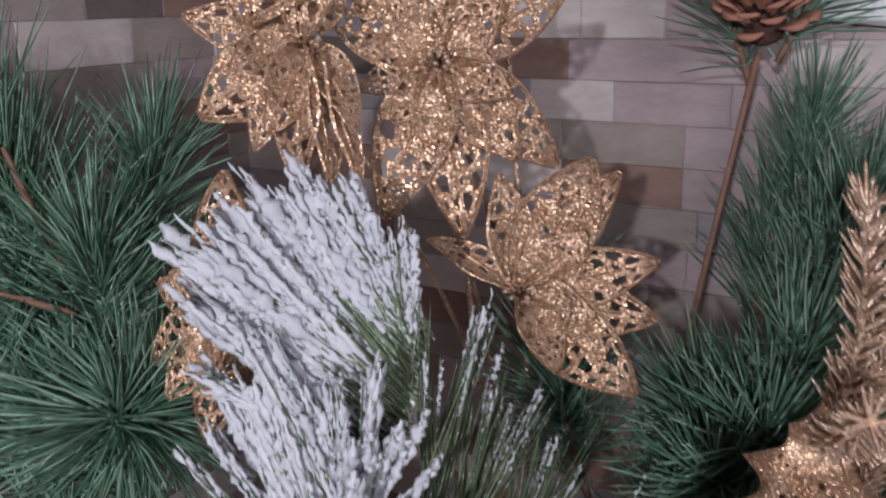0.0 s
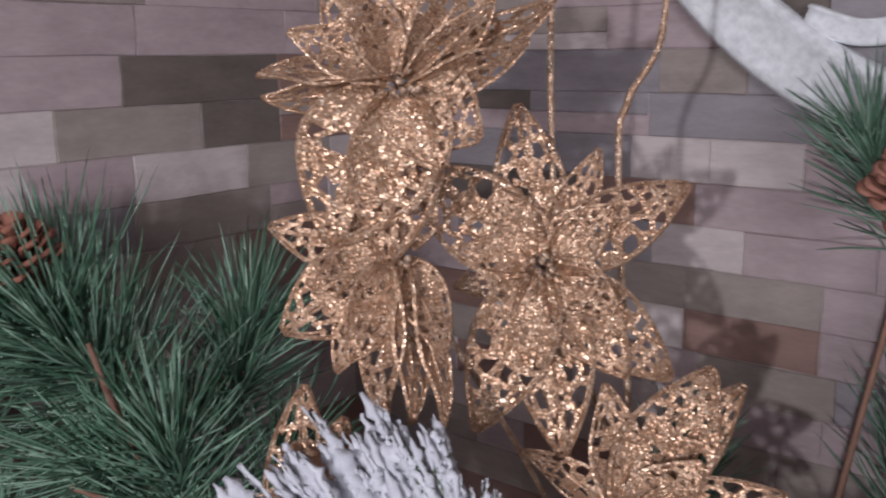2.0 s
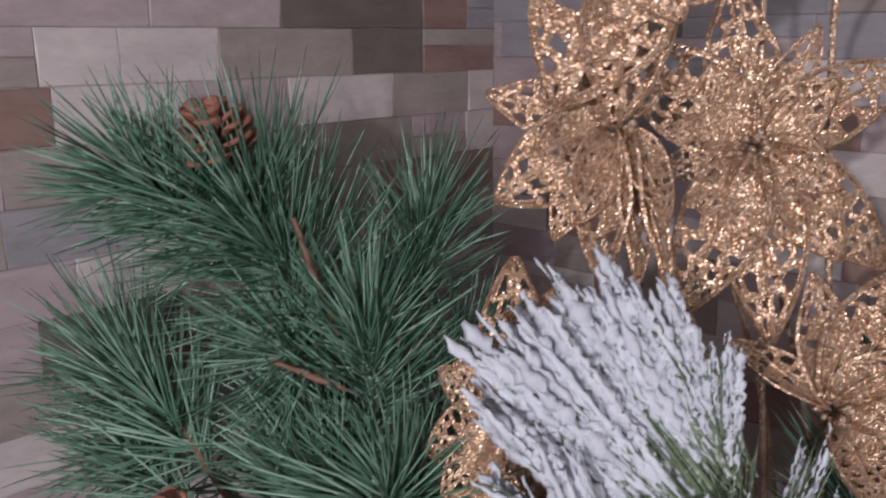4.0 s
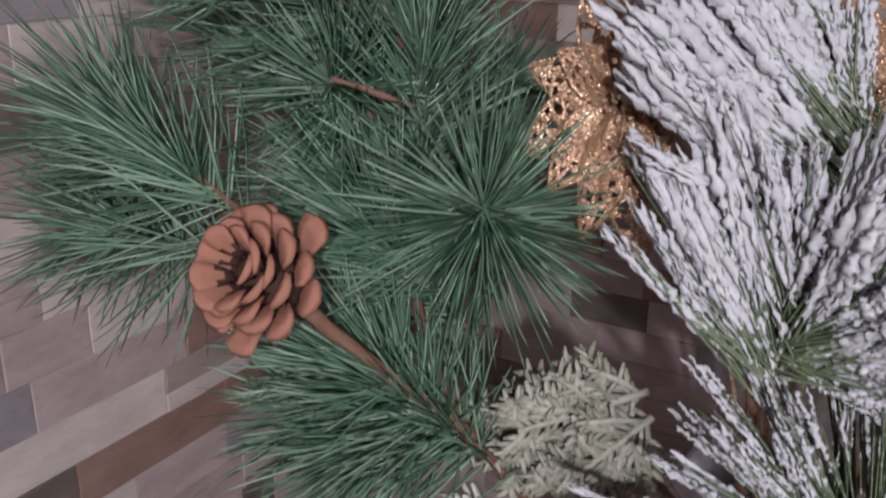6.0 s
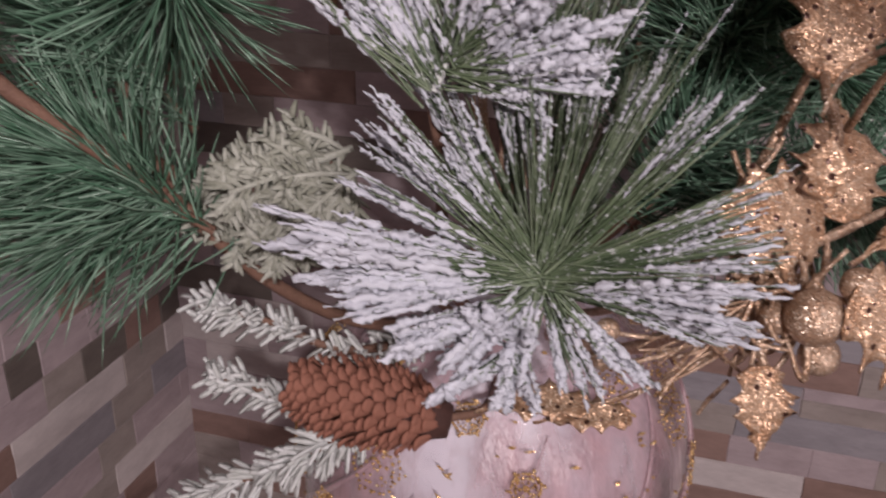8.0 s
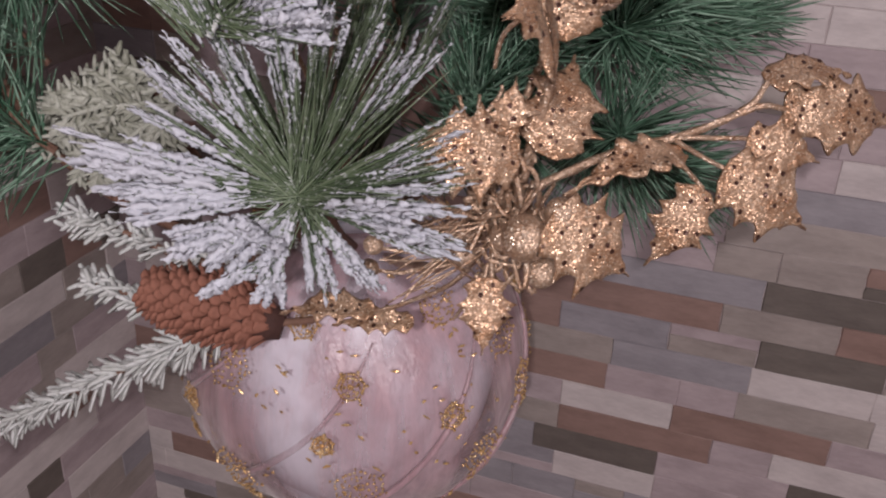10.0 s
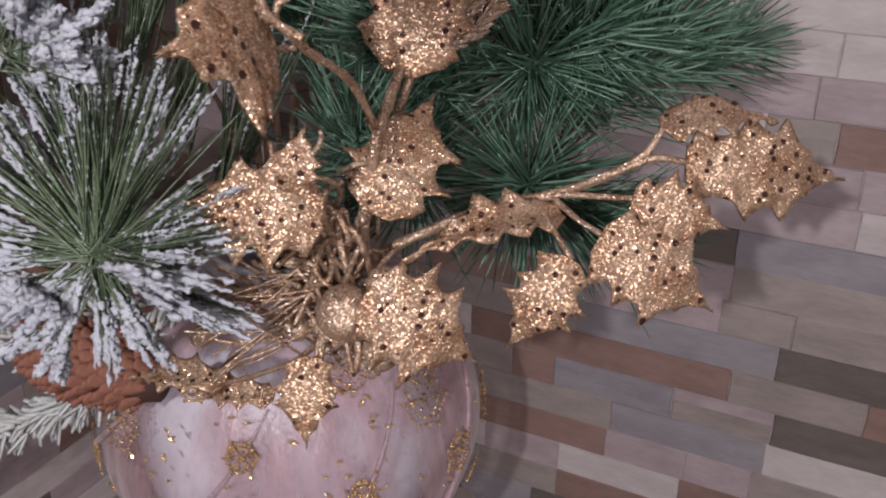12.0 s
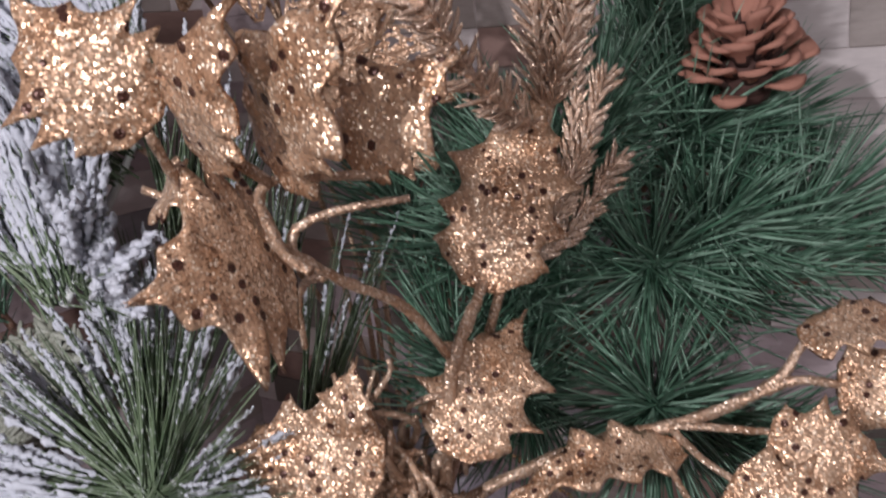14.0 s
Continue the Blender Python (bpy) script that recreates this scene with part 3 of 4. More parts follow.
LEFT_TUFTS = [
    ((0.264, -0.354, 0.362), (0.236, -0.374, 0.392), 190, 0.044, 70, 36),
    ((0.232, -0.304, 0.432), (0.266, -0.362, 0.459), 200, 0.050, 86, 40),
    ((0.172, -0.285, 0.462), (0.187, -0.340, 0.491), 170, 0.050, 80, 40),
    ((0.190, -0.295, 0.465), (0.163, -0.342, 0.545), 340, 0.064, 80, 36),
    ((0.190, -0.285, 0.470), (0.190, -0.265, 0.535), 160, 0.046, 60, 30),
    ((0.180, -0.370, 0.436), (0.095, -0.365, 0.470), 260, 0.056, 66, 30),
    ((0.170, -0.378, 0.430), (0.070, -0.362, 0.420), 230, 0.054, 62, 30),
    ((0.272, -0.358, 0.362), (0.215, -0.366, 0.392), 200, 0.050, 66, 34),
    ((0.280, -0.340, 0.358), (0.195, -0.360, 0.362), 230, 0.048, 66, 30),
    ((0.255, -0.350, 0.375), (0.225, -0.372, 0.360), 120, 0.046, 70, 34),
    ((0.250, -0.330, 0.392), (0.215, -0.350, 0.440), 200, 0.050, 66, 34),
    ((0.240, -0.310, 0.415), (0.190, -0.330, 0.452), 210, 0.050, 66, 34),
    ((0.130, -0.300, 0.470), (0.060, -0.290, 0.540), 180, 0.052, 62, 30),
    ((0.205, -0.290, 0.430), (0.224, -0.275, 0.480), 130, 0.042, 62, 30),
    ((0.158, -0.340, 0.525), (0.132, -0.372, 0.562), 200, 0.046, 74, 34),
    ((0.215, -0.320, 0.430), (0.222, -0.330, 0.505), 170, 0.048, 60, 30),
]
for line in (((0.208, -0.353, 0.552), (0.216, -0.350, 0.530), (0.222, -0.345, 0.508)), ((0.203, -0.362, 0.498), (0.215, -0.356, 0.494), (0.228, -0.346, 0.488))):
    tube("twig", [local(p) for p in line], (0.0010, 0.0014, 0.0008), TWIG, pine_left, "bare brown twig between the needles", 10, 6, 0.4)
for k, (a, b, n, L, w1, w2) in enumerate(LEFT_TUFTS):
    pine_tuft(pine_left, local(a), local(b), int(1.55 * n), 1.08 * L, w1, w2, 100 + k)
pine_cone(pine_left, local((0.215, -0.404, 0.436)), unit((-0.02, -0.86, 0.50)), 0.0255, 0.042, "open reddish brown pine cone", 38, seed=1)
pine_cone(pine_left, local((0.155, -0.345, 0.564)), unit((0.05, -0.35, 0.9)), 0.019, 0.040, "reddish brown cone half hidden by needles", 40, CONE_RED, seed=2)

pine_right = thing("pine_spray", "green artificial pine spray with two open cones near the wall", "pine spray", "sprays in the vase", MOUTH)
tube("stem", [local(MOUTH), local((0.40, -0.19, 0.31)), local((0.452, -0.188, 0.376)), local((0.470, -0.150, 0.437)), local((0.500, -0.155, 0.460)), local((0.519, -0.177, 0.468))], (0.0034, 0.0028, 0.0022, 0.0016), TWIG, pine_right, "brown wrapped stem", 30)
tube("stem", [local((0.385, -0.185, 0.29)), local((0.405, -0.165, 0.40)), local((0.421, -0.13, 0.534)), local((0.424, -0.108, 0.575))], (0.0018, 0.0015, 0.0014, 0.0018), TWIG, pine_right, "long bare brown stem of the cone", 26)
RIGHT_TUFTS = [
    ((0.478, -0.180, 0.342), (0.506, -0.234, 0.365), 190, 0.050, 84, 40),
    ((0.470, -0.160, 0.420), (0.500, -0.175, 0.455), 170, 0.048, 66, 34),
    ((0.470, -0.150, 0.437), (0.506, -0.135, 0.446), 190, 0.042, 64, 30),
    ((0.500, -0.180, 0.370), (0.535, -0.155, 0.418), 200, 0.048, 66, 32),
    ((0.518, -0.140, 0.380), (0.556, -0.082, 0.398), 150, 0.037, 60, 30),
    ((0.450, -0.170, 0.390), (0.432, -0.195, 0.425), 190, 0.046, 62, 32),
    ((0.440, -0.180, 0.400), (0.470, -0.200, 0.465), 190, 0.050, 62, 30),
    ((0.470, -0.200, 0.340), (0.530, -0.200, 0.338), 180, 0.044, 66, 34),
    ((0.418, -0.095, 0.560), (0.398, -0.085, 0.615), 130, 0.040, 62, 30),
    ((0.430, -0.095, 0.570), (0.455, -0.090, 0.620), 130, 0.042, 62, 30),
    ((0.400, -0.150, 0.340), (0.412, -0.150, 0.395), 160, 0.046, 60, 30),
    ((0.455, -0.150, 0.440), (0.475, -0.130, 0.500), 170, 0.046, 60, 30),
    ((0.420, -0.190, 0.320), (0.450, -0.230, 0.400), 170, 0.050, 60, 30),
]
RIGHT_TUFTS_MORE = [
    ((0.425, -0.095, 0.430), (0.430, -0.072, 0.495), 130, 0.042, 56, 28),
    ((0.438, -0.095, 0.470), (0.446, -0.072, 0.540), 130, 0.042, 56, 28),
    ((0.415, -0.235, 0.330), (0.440, -0.262, 0.385), 130, 0.046, 62, 32),
    ((0.440, -0.215, 0.395), (0.452, -0.250, 0.430), 120, 0.044, 66, 34),
    ((0.335, -0.120, 0.400), (0.330, -0.100, 0.450), 110, 0.040, 56, 28),
    ((0.440, -0.120, 0.440), (0.462, -0.090, 0.505), 140, 0.040, 52, 26),
    ((0.470, -0.170, 0.385), (0.498, -0.215, 0.412), 170, 0.046, 74, 36),
    ((0.485, -0.170, 0.405), (0.512, -0.190, 0.420), 180, 0.044, 68, 34),
    ((0.450, -0.190, 0.400), (0.465, -0.240, 0.445), 170, 0.048, 66, 34),
    ((0.440, -0.200, 0.340), (0.455, -0.245, 0.365), 160, 0.048, 70, 34),
    ((0.370, -0.170, 0.360), (0.365, -0.200, 0.430), 160, 0.050, 60, 30),
    ((0.450, -0.140, 0.470), (0.485, -0.150, 0.515), 160, 0.046, 62, 32),
]
for k, (a, b, n, L, w1, w2) in enumerate(RIGHT_TUFTS + RIGHT_TUFTS_MORE):
    pine_tuft(pine_right, local(a), local(b), int(1.5 * n), 1.08 * L, w1, w2, 200 + k)
pine_cone(pine_right, local((0.424, -0.100, 0.582)), unit((0.05, -0.45, 0.9)), 0.0245, 0.044, "open brown pine cone on a bare stem", 44, seed=3)
pine_cone(pine_right, local((0.520, -0.178, 0.468)), unit((0.10, -0.40, 0.92)), 0.0245, 0.044, "open brown pine cone among the needles", 44, seed=4)

# ---------------------------------------------------------------- flocked sprays
flock_a = thing("flocked_pine_pick", "tall pine pick thickly flocked with white, standing in the vase", "pine pick", "flocked picks", MOUTH)
tube("stem", [local(MOUTH + (0.004, -0.01, 0)), local((0.352, -0.31, 0.33)), local((0.356, -0.345, 0.41)), local((0.342, -0.357, 0.47))], (0.0030, 0.0026, 0.0020, 0.0012), TWIG, flock_a, "brown stem", 20)
tube("twig", [local(p) for p in ((0.362, -0.366, 0.426), (0.369, -0.350, 0.453), (0.376, -0.335, 0.483), (0.369, -0.327, 0.512), (0.354, -0.330, 0.530))], (0.0018, 0.0013, 0.0008), FROST, flock_a, "twig hidden by flocking", 20, 5)
flocked_fan(flock_a, [
    ((0.360, -0.368, 0.428), (0.314, -0.372, 0.466), 26, 0.0018, 0.7, 0.15, (0.02, 0, 0.14)),
    ((0.361, -0.368, 0.430), (0.322, -0.366, 0.488), 44, 0.0026, 0.95, 0.10, (-0.05, -0.02, 0.06)),
    ((0.363, -0.364, 0.434), (0.332, -0.364, 0.497), 46, 0.0026, 0.95, 0.10, (-0.04, -0.02, 0.06)),
    ((0.366, -0.358, 0.444), (0.346, -0.366, 0.500), 30, 0.0022, 0.85, 0.15, (-0.05, -0.03, 0.03)),
    ((0.372, -0.345, 0.466), (0.317, -0.366, 0.516), 60, 0.0032, 0.97, 0.18, (-0.03, -0.04, 0.10)),
    ((0.374, -0.340, 0.474), (0.312, -0.362, 0.527), 60, 0.0034, 0.97, 0.20, (-0.02, -0.04, 0.10)),
    ((0.375, -0.338, 0.482), (0.318, -0.354, 0.537), 56, 0.0034, 0.97, 0.20, (-0.02, -0.04, 0.09)),
    ((0.375, -0.336, 0.488), (0.326, -0.346, 0.545), 52, 0.0032, 0.95, 0.22, (-0.02, -0.03, 0.08)),
    ((0.374, -0.332, 0.494), (0.337, -0.336, 0.550), 44, 0.0030, 0.93, 0.22, (-0.02, -0.03, 0.07)),
    ((0.373, -0.330, 0.498), (0.348, -0.328, 0.549), 34, 0.0026, 0.90, 0.25, (-0.02, -0.02, 0.06)),
    ((0.374, -0.334, 0.486), (0.364, -0.325, 0.534), 26, 0.0020, 0.75, 0.25, (-0.02, -0.02, 0.04)),
], 301, 0.004, 0.075)
flocked_fan(flock_a, [
    ((0.367, -0.358, 0.438), (0.372, -0.362, 0.500), 30, 0.0022, 0.75, 0.2, (-0.02, 0, 0.04)),
    ((0.368, -0.359, 0.438), (0.386, -0.366, 0.492), 36, 0.0025, 0.85, 0.2, (0, 0, 0.06)),
    ((0.368, -0.360, 0.437), (0.396, -0.370, 0.480), 36, 0.0028, 0.9, 0.2, (0.02, 0, 0.07)),
    ((0.368, -0.360, 0.436), (0.402, -0.372, 0.468), 34, 0.0028, 0.9, 0.2, (0.02, 0, 0.08)),
    ((0.368, -0.360, 0.434), (0.412, -0.374, 0.456), 40, 0.0028, 0.9, 0.2, (0.02, 0, 0.08)),
    ((0.368, -0.360, 0.432), (0.416, -0.372, 0.440), 34, 0.0026, 0.85, 0.25, (0.02, 0, 0.06)),
    ((0.367, -0.360, 0.430), (0.404, -0.370, 0.424), 24, 0.0022, 0.75, 0.3, (0.02, 0, 0.06)),
    ((0.378, -0.330, 0.440), (0.384, -0.322, 0.505), 46, 0.0014, 0.30, 0.5, (0.01, 0, 0.0)),
    ((0.384, -0.325, 0.420), (0.405, -0.318, 0.485), 60, 0.0013, 0.20, 0.6, (0.01, 0, 0.0)),
    ((0.392, -0.312, 0.390), (0.424, -0.306, 0.462), 60, 0.0013, 0.15, 0.6, (0.01, 0, 0.0)),
    ((0.396, -0.305, 0.350), (0.430, -0.304, 0.430), 60, 0.0013, 0.12, 0.6, (0.01, 0, 0.0)),
], 302, 0.004, 0.11)

flock_b = thing("flocked_pine_pick", "low pine pick with olive needles and clumped white tips", "pine pick", "flocked picks", MOUTH)
tube("stem", [local(MOUTH + (0.01, -0.01, 0)), local((0.380, -0.29, 0.31)), local((0.396, -0.345, 0.357)), local((0.403, -0.372, 0.370))], (0.0030, 0.0026, 0.0018), TWIG, flock_b, "brown stem", 20)
HEART = (0.402, -0.370, 0.368)
flocked_fan(flock_b, [
    (HEART, (0.333, -0.396, 0.396), 34, 0.0026, 0.95, 0.35, (0, 0, 0.03)),
    (HEART, (0.329, -0.404, 0.385), 40, 0.0028, 0.95, 0.30, (0, 0, 0.02)),
    (HEART, (0.340, -0.403, 0.368), 36, 0.0028, 0.95, 0.25, (0, 0, 0.0)),
    ((0.399, -0.374, 0.362), (0.360, -0.400, 0.352), 30, 0.0028, 0.95, 0.2, (0, 0, -0.02)),
    ((0.396, -0.384, 0.346), (0.373, -0.404, 0.336), 14, 0.0026, 0.95, 0.1, (0, 0, 0)),
    ((0.396, -0.384, 0.346), (0.394, -0.400, 0.330), 14, 0.0024, 0.9, 0.1, (0, 0, 0)),
    ((0.396, -0.384, 0.346), (0.410, -0.398, 0.335), 14, 0.0024, 0.9, 0.1, (0, 0, 0)),
    ((0.397, -0.382, 0.348), (0.388, -0.398, 0.368), 14, 0.0032, 0.95, 0.1, (0, 0, 0)),
    ((0.397, -0.382, 0.348), (0.404, -0.397, 0.360), 10, 0.0030, 0.95, 0.1, (0, 0, 0)),
    (HEART, (0.448, -0.375, 0.370), 22, 0.0032, 0.95, 0.25, (0, 0, 0.03)),
    (HEART, (0.471, -0.396, 0.380), 40, 0.0020, 0.75, 0.35, (0, 0, 0.03)),
    (HEART, (0.468, -0.380, 0.360), 34, 0.0018, 0.70, 0.4, (0, 0, 0.02)),
    (HEART, (0.398, -0.392, 0.340), 30, 0.0022, 0.7, 0.25, (0, 0, 0)),
    (HEART, (0.420, -0.392, 0.338), 30, 0.0020, 0.6, 0.3, (0, 0, 0)),
    (HEART, (0.376, -0.398, 0.342), 26, 0.0024, 0.8, 0.25, (0, 0, 0)),
    (HEART, (0.442, -0.387, 0.343), 30, 0.0024, 0.85, 0.35, (0, 0, 0.02)),
], 311, 0.003, 0.085)
flocked_fan(flock_b, [
    (HEART, (0.347, -0.384, 0.414), 44, 0.0017, 0.55, 0.5, (0, 0, 0.02)),
    (HEART, (0.364, -0.374, 0.420), 44, 0.0017, 0.45, 0.5, (0, 0, 0.02)),
    ((0.388, -0.352, 0.372), (0.356, -0.356, 0.432), 40, 0.0016, 0.5, 0.4, (0, 0, 0.02)),
    ((0.390, -0.350, 0.374), (0.376, -0.350, 0.446), 40, 0.0015, 0.4, 0.45, (0, 0, 0.02)),
    (HEART, (0.388, -0.362, 0.434), 42, 0.0013, 0.40, 0.5, (0, 0, 0)),
    (HEART, (0.410, -0.358, 0.438), 46, 0.0014, 0.35, 0.65, (0, 0, 0)),
    (HEART, (0.425, -0.357, 0.433), 46, 0.0015, 0.35, 0.65, (0, 0, 0)),
    (HEART, (0.445, -0.372, 0.430), 42, 0.0015, 0.40, 0.6, (0, 0, 0)),
    (HEART, (0.466, -0.382, 0.410), 40, 0.0012, 0.32, 0.55, (0, 0, 0.01)),
    (HEART, (0.474, -0.388, 0.395), 40, 0.0012, 0.36, 0.5, (0, 0, 0.01)),
], 312, 0.003, 0.10)


def frosted_fir(points, count, length, label, seed):
    """A twig with short stubby frosted needles all along."""
    fir = thing("frosted_fir_twig", label, "fir twig", "frosted twigs", MOUTH)
    g = np.random.RandomState(seed)
    line = smooth_line([local(p) for p in points], 40)
    part("stem", mesh_of("stem", *tube_data(line, (0.0028, 0.0020, 0.0012), 6, 0.1), TWIG), fir)
    tang = unit(np.gradient(line, axis=0))
    idx = g.randint(0, 40, count)
    ax = tang[idx]
    rnd = unit(np.cross(ax, g.normal(0, 1, (count, 3))))
    ways = unit(ax * 0.75 + rnd)
    L = length * g.uniform(0.6, 1.1, count) * (1 - 0.4 * idx / 40)
    v, f = needle_data(line[idx] + g.normal(0, 0.002, (count, 3)), ways, L, 0.0031, (0, 0, -0.12) * L[:, None], (0.0, 0.5, 0.9), (0.7, 1.0, 0.8))
    part("needles", mesh_of("needles", v, f, FROST), fir, "short grey-white frosted needles")
    return fir


frosted_fir([MOUTH + (-0.01, -0.02, 0.005), (0.30, -0.29, 0.235), (0.215, -0.315, 0.185), (0.120, -0.33, 0.120)], 760, 0.021, "drooping fir twig with short frosted grey-white needles", 5)
frosted_fir([MOUTH + (-0.01, -0.02, 0.005), (0.300, -0.29, 0.278), (0.262, -0.31, 0.298), (0.236, -0.32, 0.306)], 260, 0.017, "short fir twig with frosted needles behind the cone", 6)
frosted_fir([MOUTH + (-0.01, -0.02, 0.0), (0.285, -0.295, 0.252), (0.250, -0.308, 0.258), (0.232, -0.31, 0.262)], 230, 0.017, "short fir twig with frosted needles beside the cone", 8)

# ---------------------------------------------------------------- frosted cedar
cedar = thing("frosted_cedar_sprig", "lacy cedar sprig with frosted grey-green scales", "cedar sprig", "frosted twigs", MOUTH)
tube("stem", [local(MOUTH + (-0.005, -0.02, 0)), local((0.322, -0.31, 0.34)), local((0.305, -0.332, 0.388)), local((0.27, -0.345, 0.375))], (0.0024, 0.0018, 0.0012), TWIG, cedar, "", 18)
cg = np.random.RandomState(9)
for a, b in (((0.312, -0.328, 0.392), (0.256, -0.352, 0.366)), ((0.315, -0.325, 0.378), (0.270, -0.345, 0.352)), ((0.318, -0.330, 0.392), (0.282, -0.362, 0.380)), ((0.322, -0.335, 0.385), (0.298, -0.366, 0.362))):
    a, b = np.array(local(a)), np.array(local(b))
    pieces = [tube_data(np.linspace(a, b, 8), (0.0016, 0.001), 5, 0.2)]
    ax = unit(b - a)
    sd = unit(np.cross(ax, (0.3, -0.9, 0.2)))
    for i in range(16):
        s = (i + 1) / 17
        for w in (1, -1):
            root = a + (b - a) * s
            way = unit(ax * 0.8 + sd * w + cg.normal(0, 0.25, 3))
            L = 0.024 * (1 - 0.55 * s) * cg.uniform(0.7, 1.1)
            line = [root, root + way * L * 0.5, root + way * L + ax * 0.003]
            pieces.append(tube_data(line, (0.0010, 0.0014, 0.0010), 5, 0.4))
            for q in (0.3, 0.5, 0.7, 0.9):
                for w2 in (1, -1):
                    r2 = root + way * L * q
                    w3 = unit(way + w2 * np.cross(way, unit(np.cross(ax, sd))) * 0.9 + cg.normal(0, 0.3, 3))
                    pieces.append(tube_data([r2, r2 + w3 * 0.003, r2 + w3 * 0.0065], (0.0010, 0.0013, 0.0006), 4, 0.4))
    part("frond", mesh_of("frond", *joined(pieces), CEDAR), cedar)

# ---------------------------------------------------------------- long spruce cone
spruce = thing("spruce_cone_pick", "long tight reddish brown cone lying over the vase rim", "cone pick", at=MOUTH)
tube("stem", [local(MOUTH + (0.01, -0.02, 0.0)), local((0.362, -0.275, 0.252)), local((0.348, -0.30, 0.256))], (0.0020, 0.0022), TWIG, spruce, "", 10)
pine_cone(spruce, local((0.350, -0.300, 0.255)), unit((-0.082, -0.021, 0.018)), 0.022, 0.085, "", 230, CONE_RED, True, 5)


# ---------------------------------------------------------------- gold lace poinsettias
def petal_mesh(name, length, width, seed, cells=8, across=5, curl=0.25, strut=0.00105):
    """An openwork petal: an uneven net of struts inside a rim, cupped and curling back at its tip. It grows along +y."""
    g = random.Random(seed)
    bm = bmesh.new()

    def half(s):
        return 0.5 * width * (math.sin(math.pi * min(1, 0.06 + 0.94 * s) ** 0.85) ** 0.95) + 0.0010

    def place(s, u):
        w = half(s)
        x, y = u * w, length * s
        return (x, y, curl * length * (0.55 * s - 0.9 * s * s) + 0.30 * width * (u * u) * (0.8 - s) + 0.02 * length * math.sin(9 * s))

    rows = []
    for i in range(cells * 2 + 1):
        s = (i / (cells * 2)) ** 0.9
        n = across
        row = []
        for k in range(n + 1):
            u = 2 * k / n - 1
            if 0 < k < n:
                u += (0.5 if i % 4 in (1, 2) else -0.5) * 0.55 / n + g.uniform(-0.42, 0.42) / n * 2
                q = s + g.uniform(-0.6, 0.6) / (cells * 2) + 0.05 * (1 - abs(u)) * (1 - s)
            else:
                q = s
            row.append(bm.verts.new(place(min(1, max(0, q)), u)))
        rows.append(row)
    # honeycomb: every other rung is left out, so that the cells close like bricks
    for i in range(0, cells * 2):
        k = 0
        step = [0]
        start = 1 if (i // 2) % 2 else 2
        for k in range(start, across, 2):
            step.append(k)
        if i % 2 == 0:
            for a, b in zip(step, step[1:] + [across]):
                lower = [rows[i][q] for q in range(a, b + 1)]
                mid_a, mid_b = rows[i + 1][a], rows[i + 1][b]
                upper = [rows[i + 2][q] for q in range(b, a - 1, -1)]
                try:
                    bm.faces.new(lower + [mid_b] + upper + [mid_a])
                except ValueError:
                    pass
    # each cell keeps a flat band along its edge; most are open inside, those near the root are often closed
    verts, faces = [], []
    for f in bm.faces:
        ring = [v.co.copy() for v in f.verts]
        mid = f.calc_center_median()
        reach = sum((c - mid).length for c in ring) / len(ring)
        keep = max(0.25, 1 - strut / reach * 1.3 * g.uniform(0.7, 1.15))
        n, m = len(verts), len(ring)
        for drop in (0.0003, -0.0003):
            verts += [c + Vector((0, 0, drop)) for c in ring] + [mid + (c - mid) * keep + Vector((0, 0, drop)) for c in ring]
        o = 2 * m
        for k in range(m):
            q = (k + 1) % m
            faces.append((n + k, n + q, n + m + q, n + m + k))
            faces.append((n + o + q, n + o + k, n + o + m + k, n + o + m + q))
            faces.append((n + m + k, n + m + q, n + o + m + q, n + o + m + k))
        rimward = abs(mid.x) / (half(min(1, mid.y / length)) + 1e-6)
        if g.random() < (0.62 if mid.y < 0.36 * length else 0.36 if rimward < 0.4 else 0.06):
            faces.append(tuple(n + m + k for k in range(m)))
            faces.append(tuple(n + o + m + k for k in range(m))[::-1])
    # a raised rib and a wire along the outline
    edge = [place(0.0, 0.0), place(0.5, 0.0), place(0.97, 0.0)]
    rib = tube_data(smooth_line([np.array(q) + (0, 0, 0.0006) for q in edge], 12), (0.0010, 0.0007, 0.0004), 4, 0.15)
    edge = [place(t, -1) for t in np.linspace(0, 1, 16)] + [place(t, 1) for t in np.linspace(1, 0, 16)]
    wire = tube_data(edge, (0.0008, 0.0008), 4, 0.1)
    for v, f in (wire, rib):
        n = len(verts)
        verts += [Vector(q) for q in v]
        faces += [tuple(i + n for i in h) for h in f]
    bm.free()
    return mesh_of(name, verts, faces, LACE, False)


PETALS = [petal_mesh("petal", 0.05, 0.022, 40 + 7 * k, 7 + k % 2, 7, 0.16 + 0.10 * k, 0.00125) for k in range(4)]


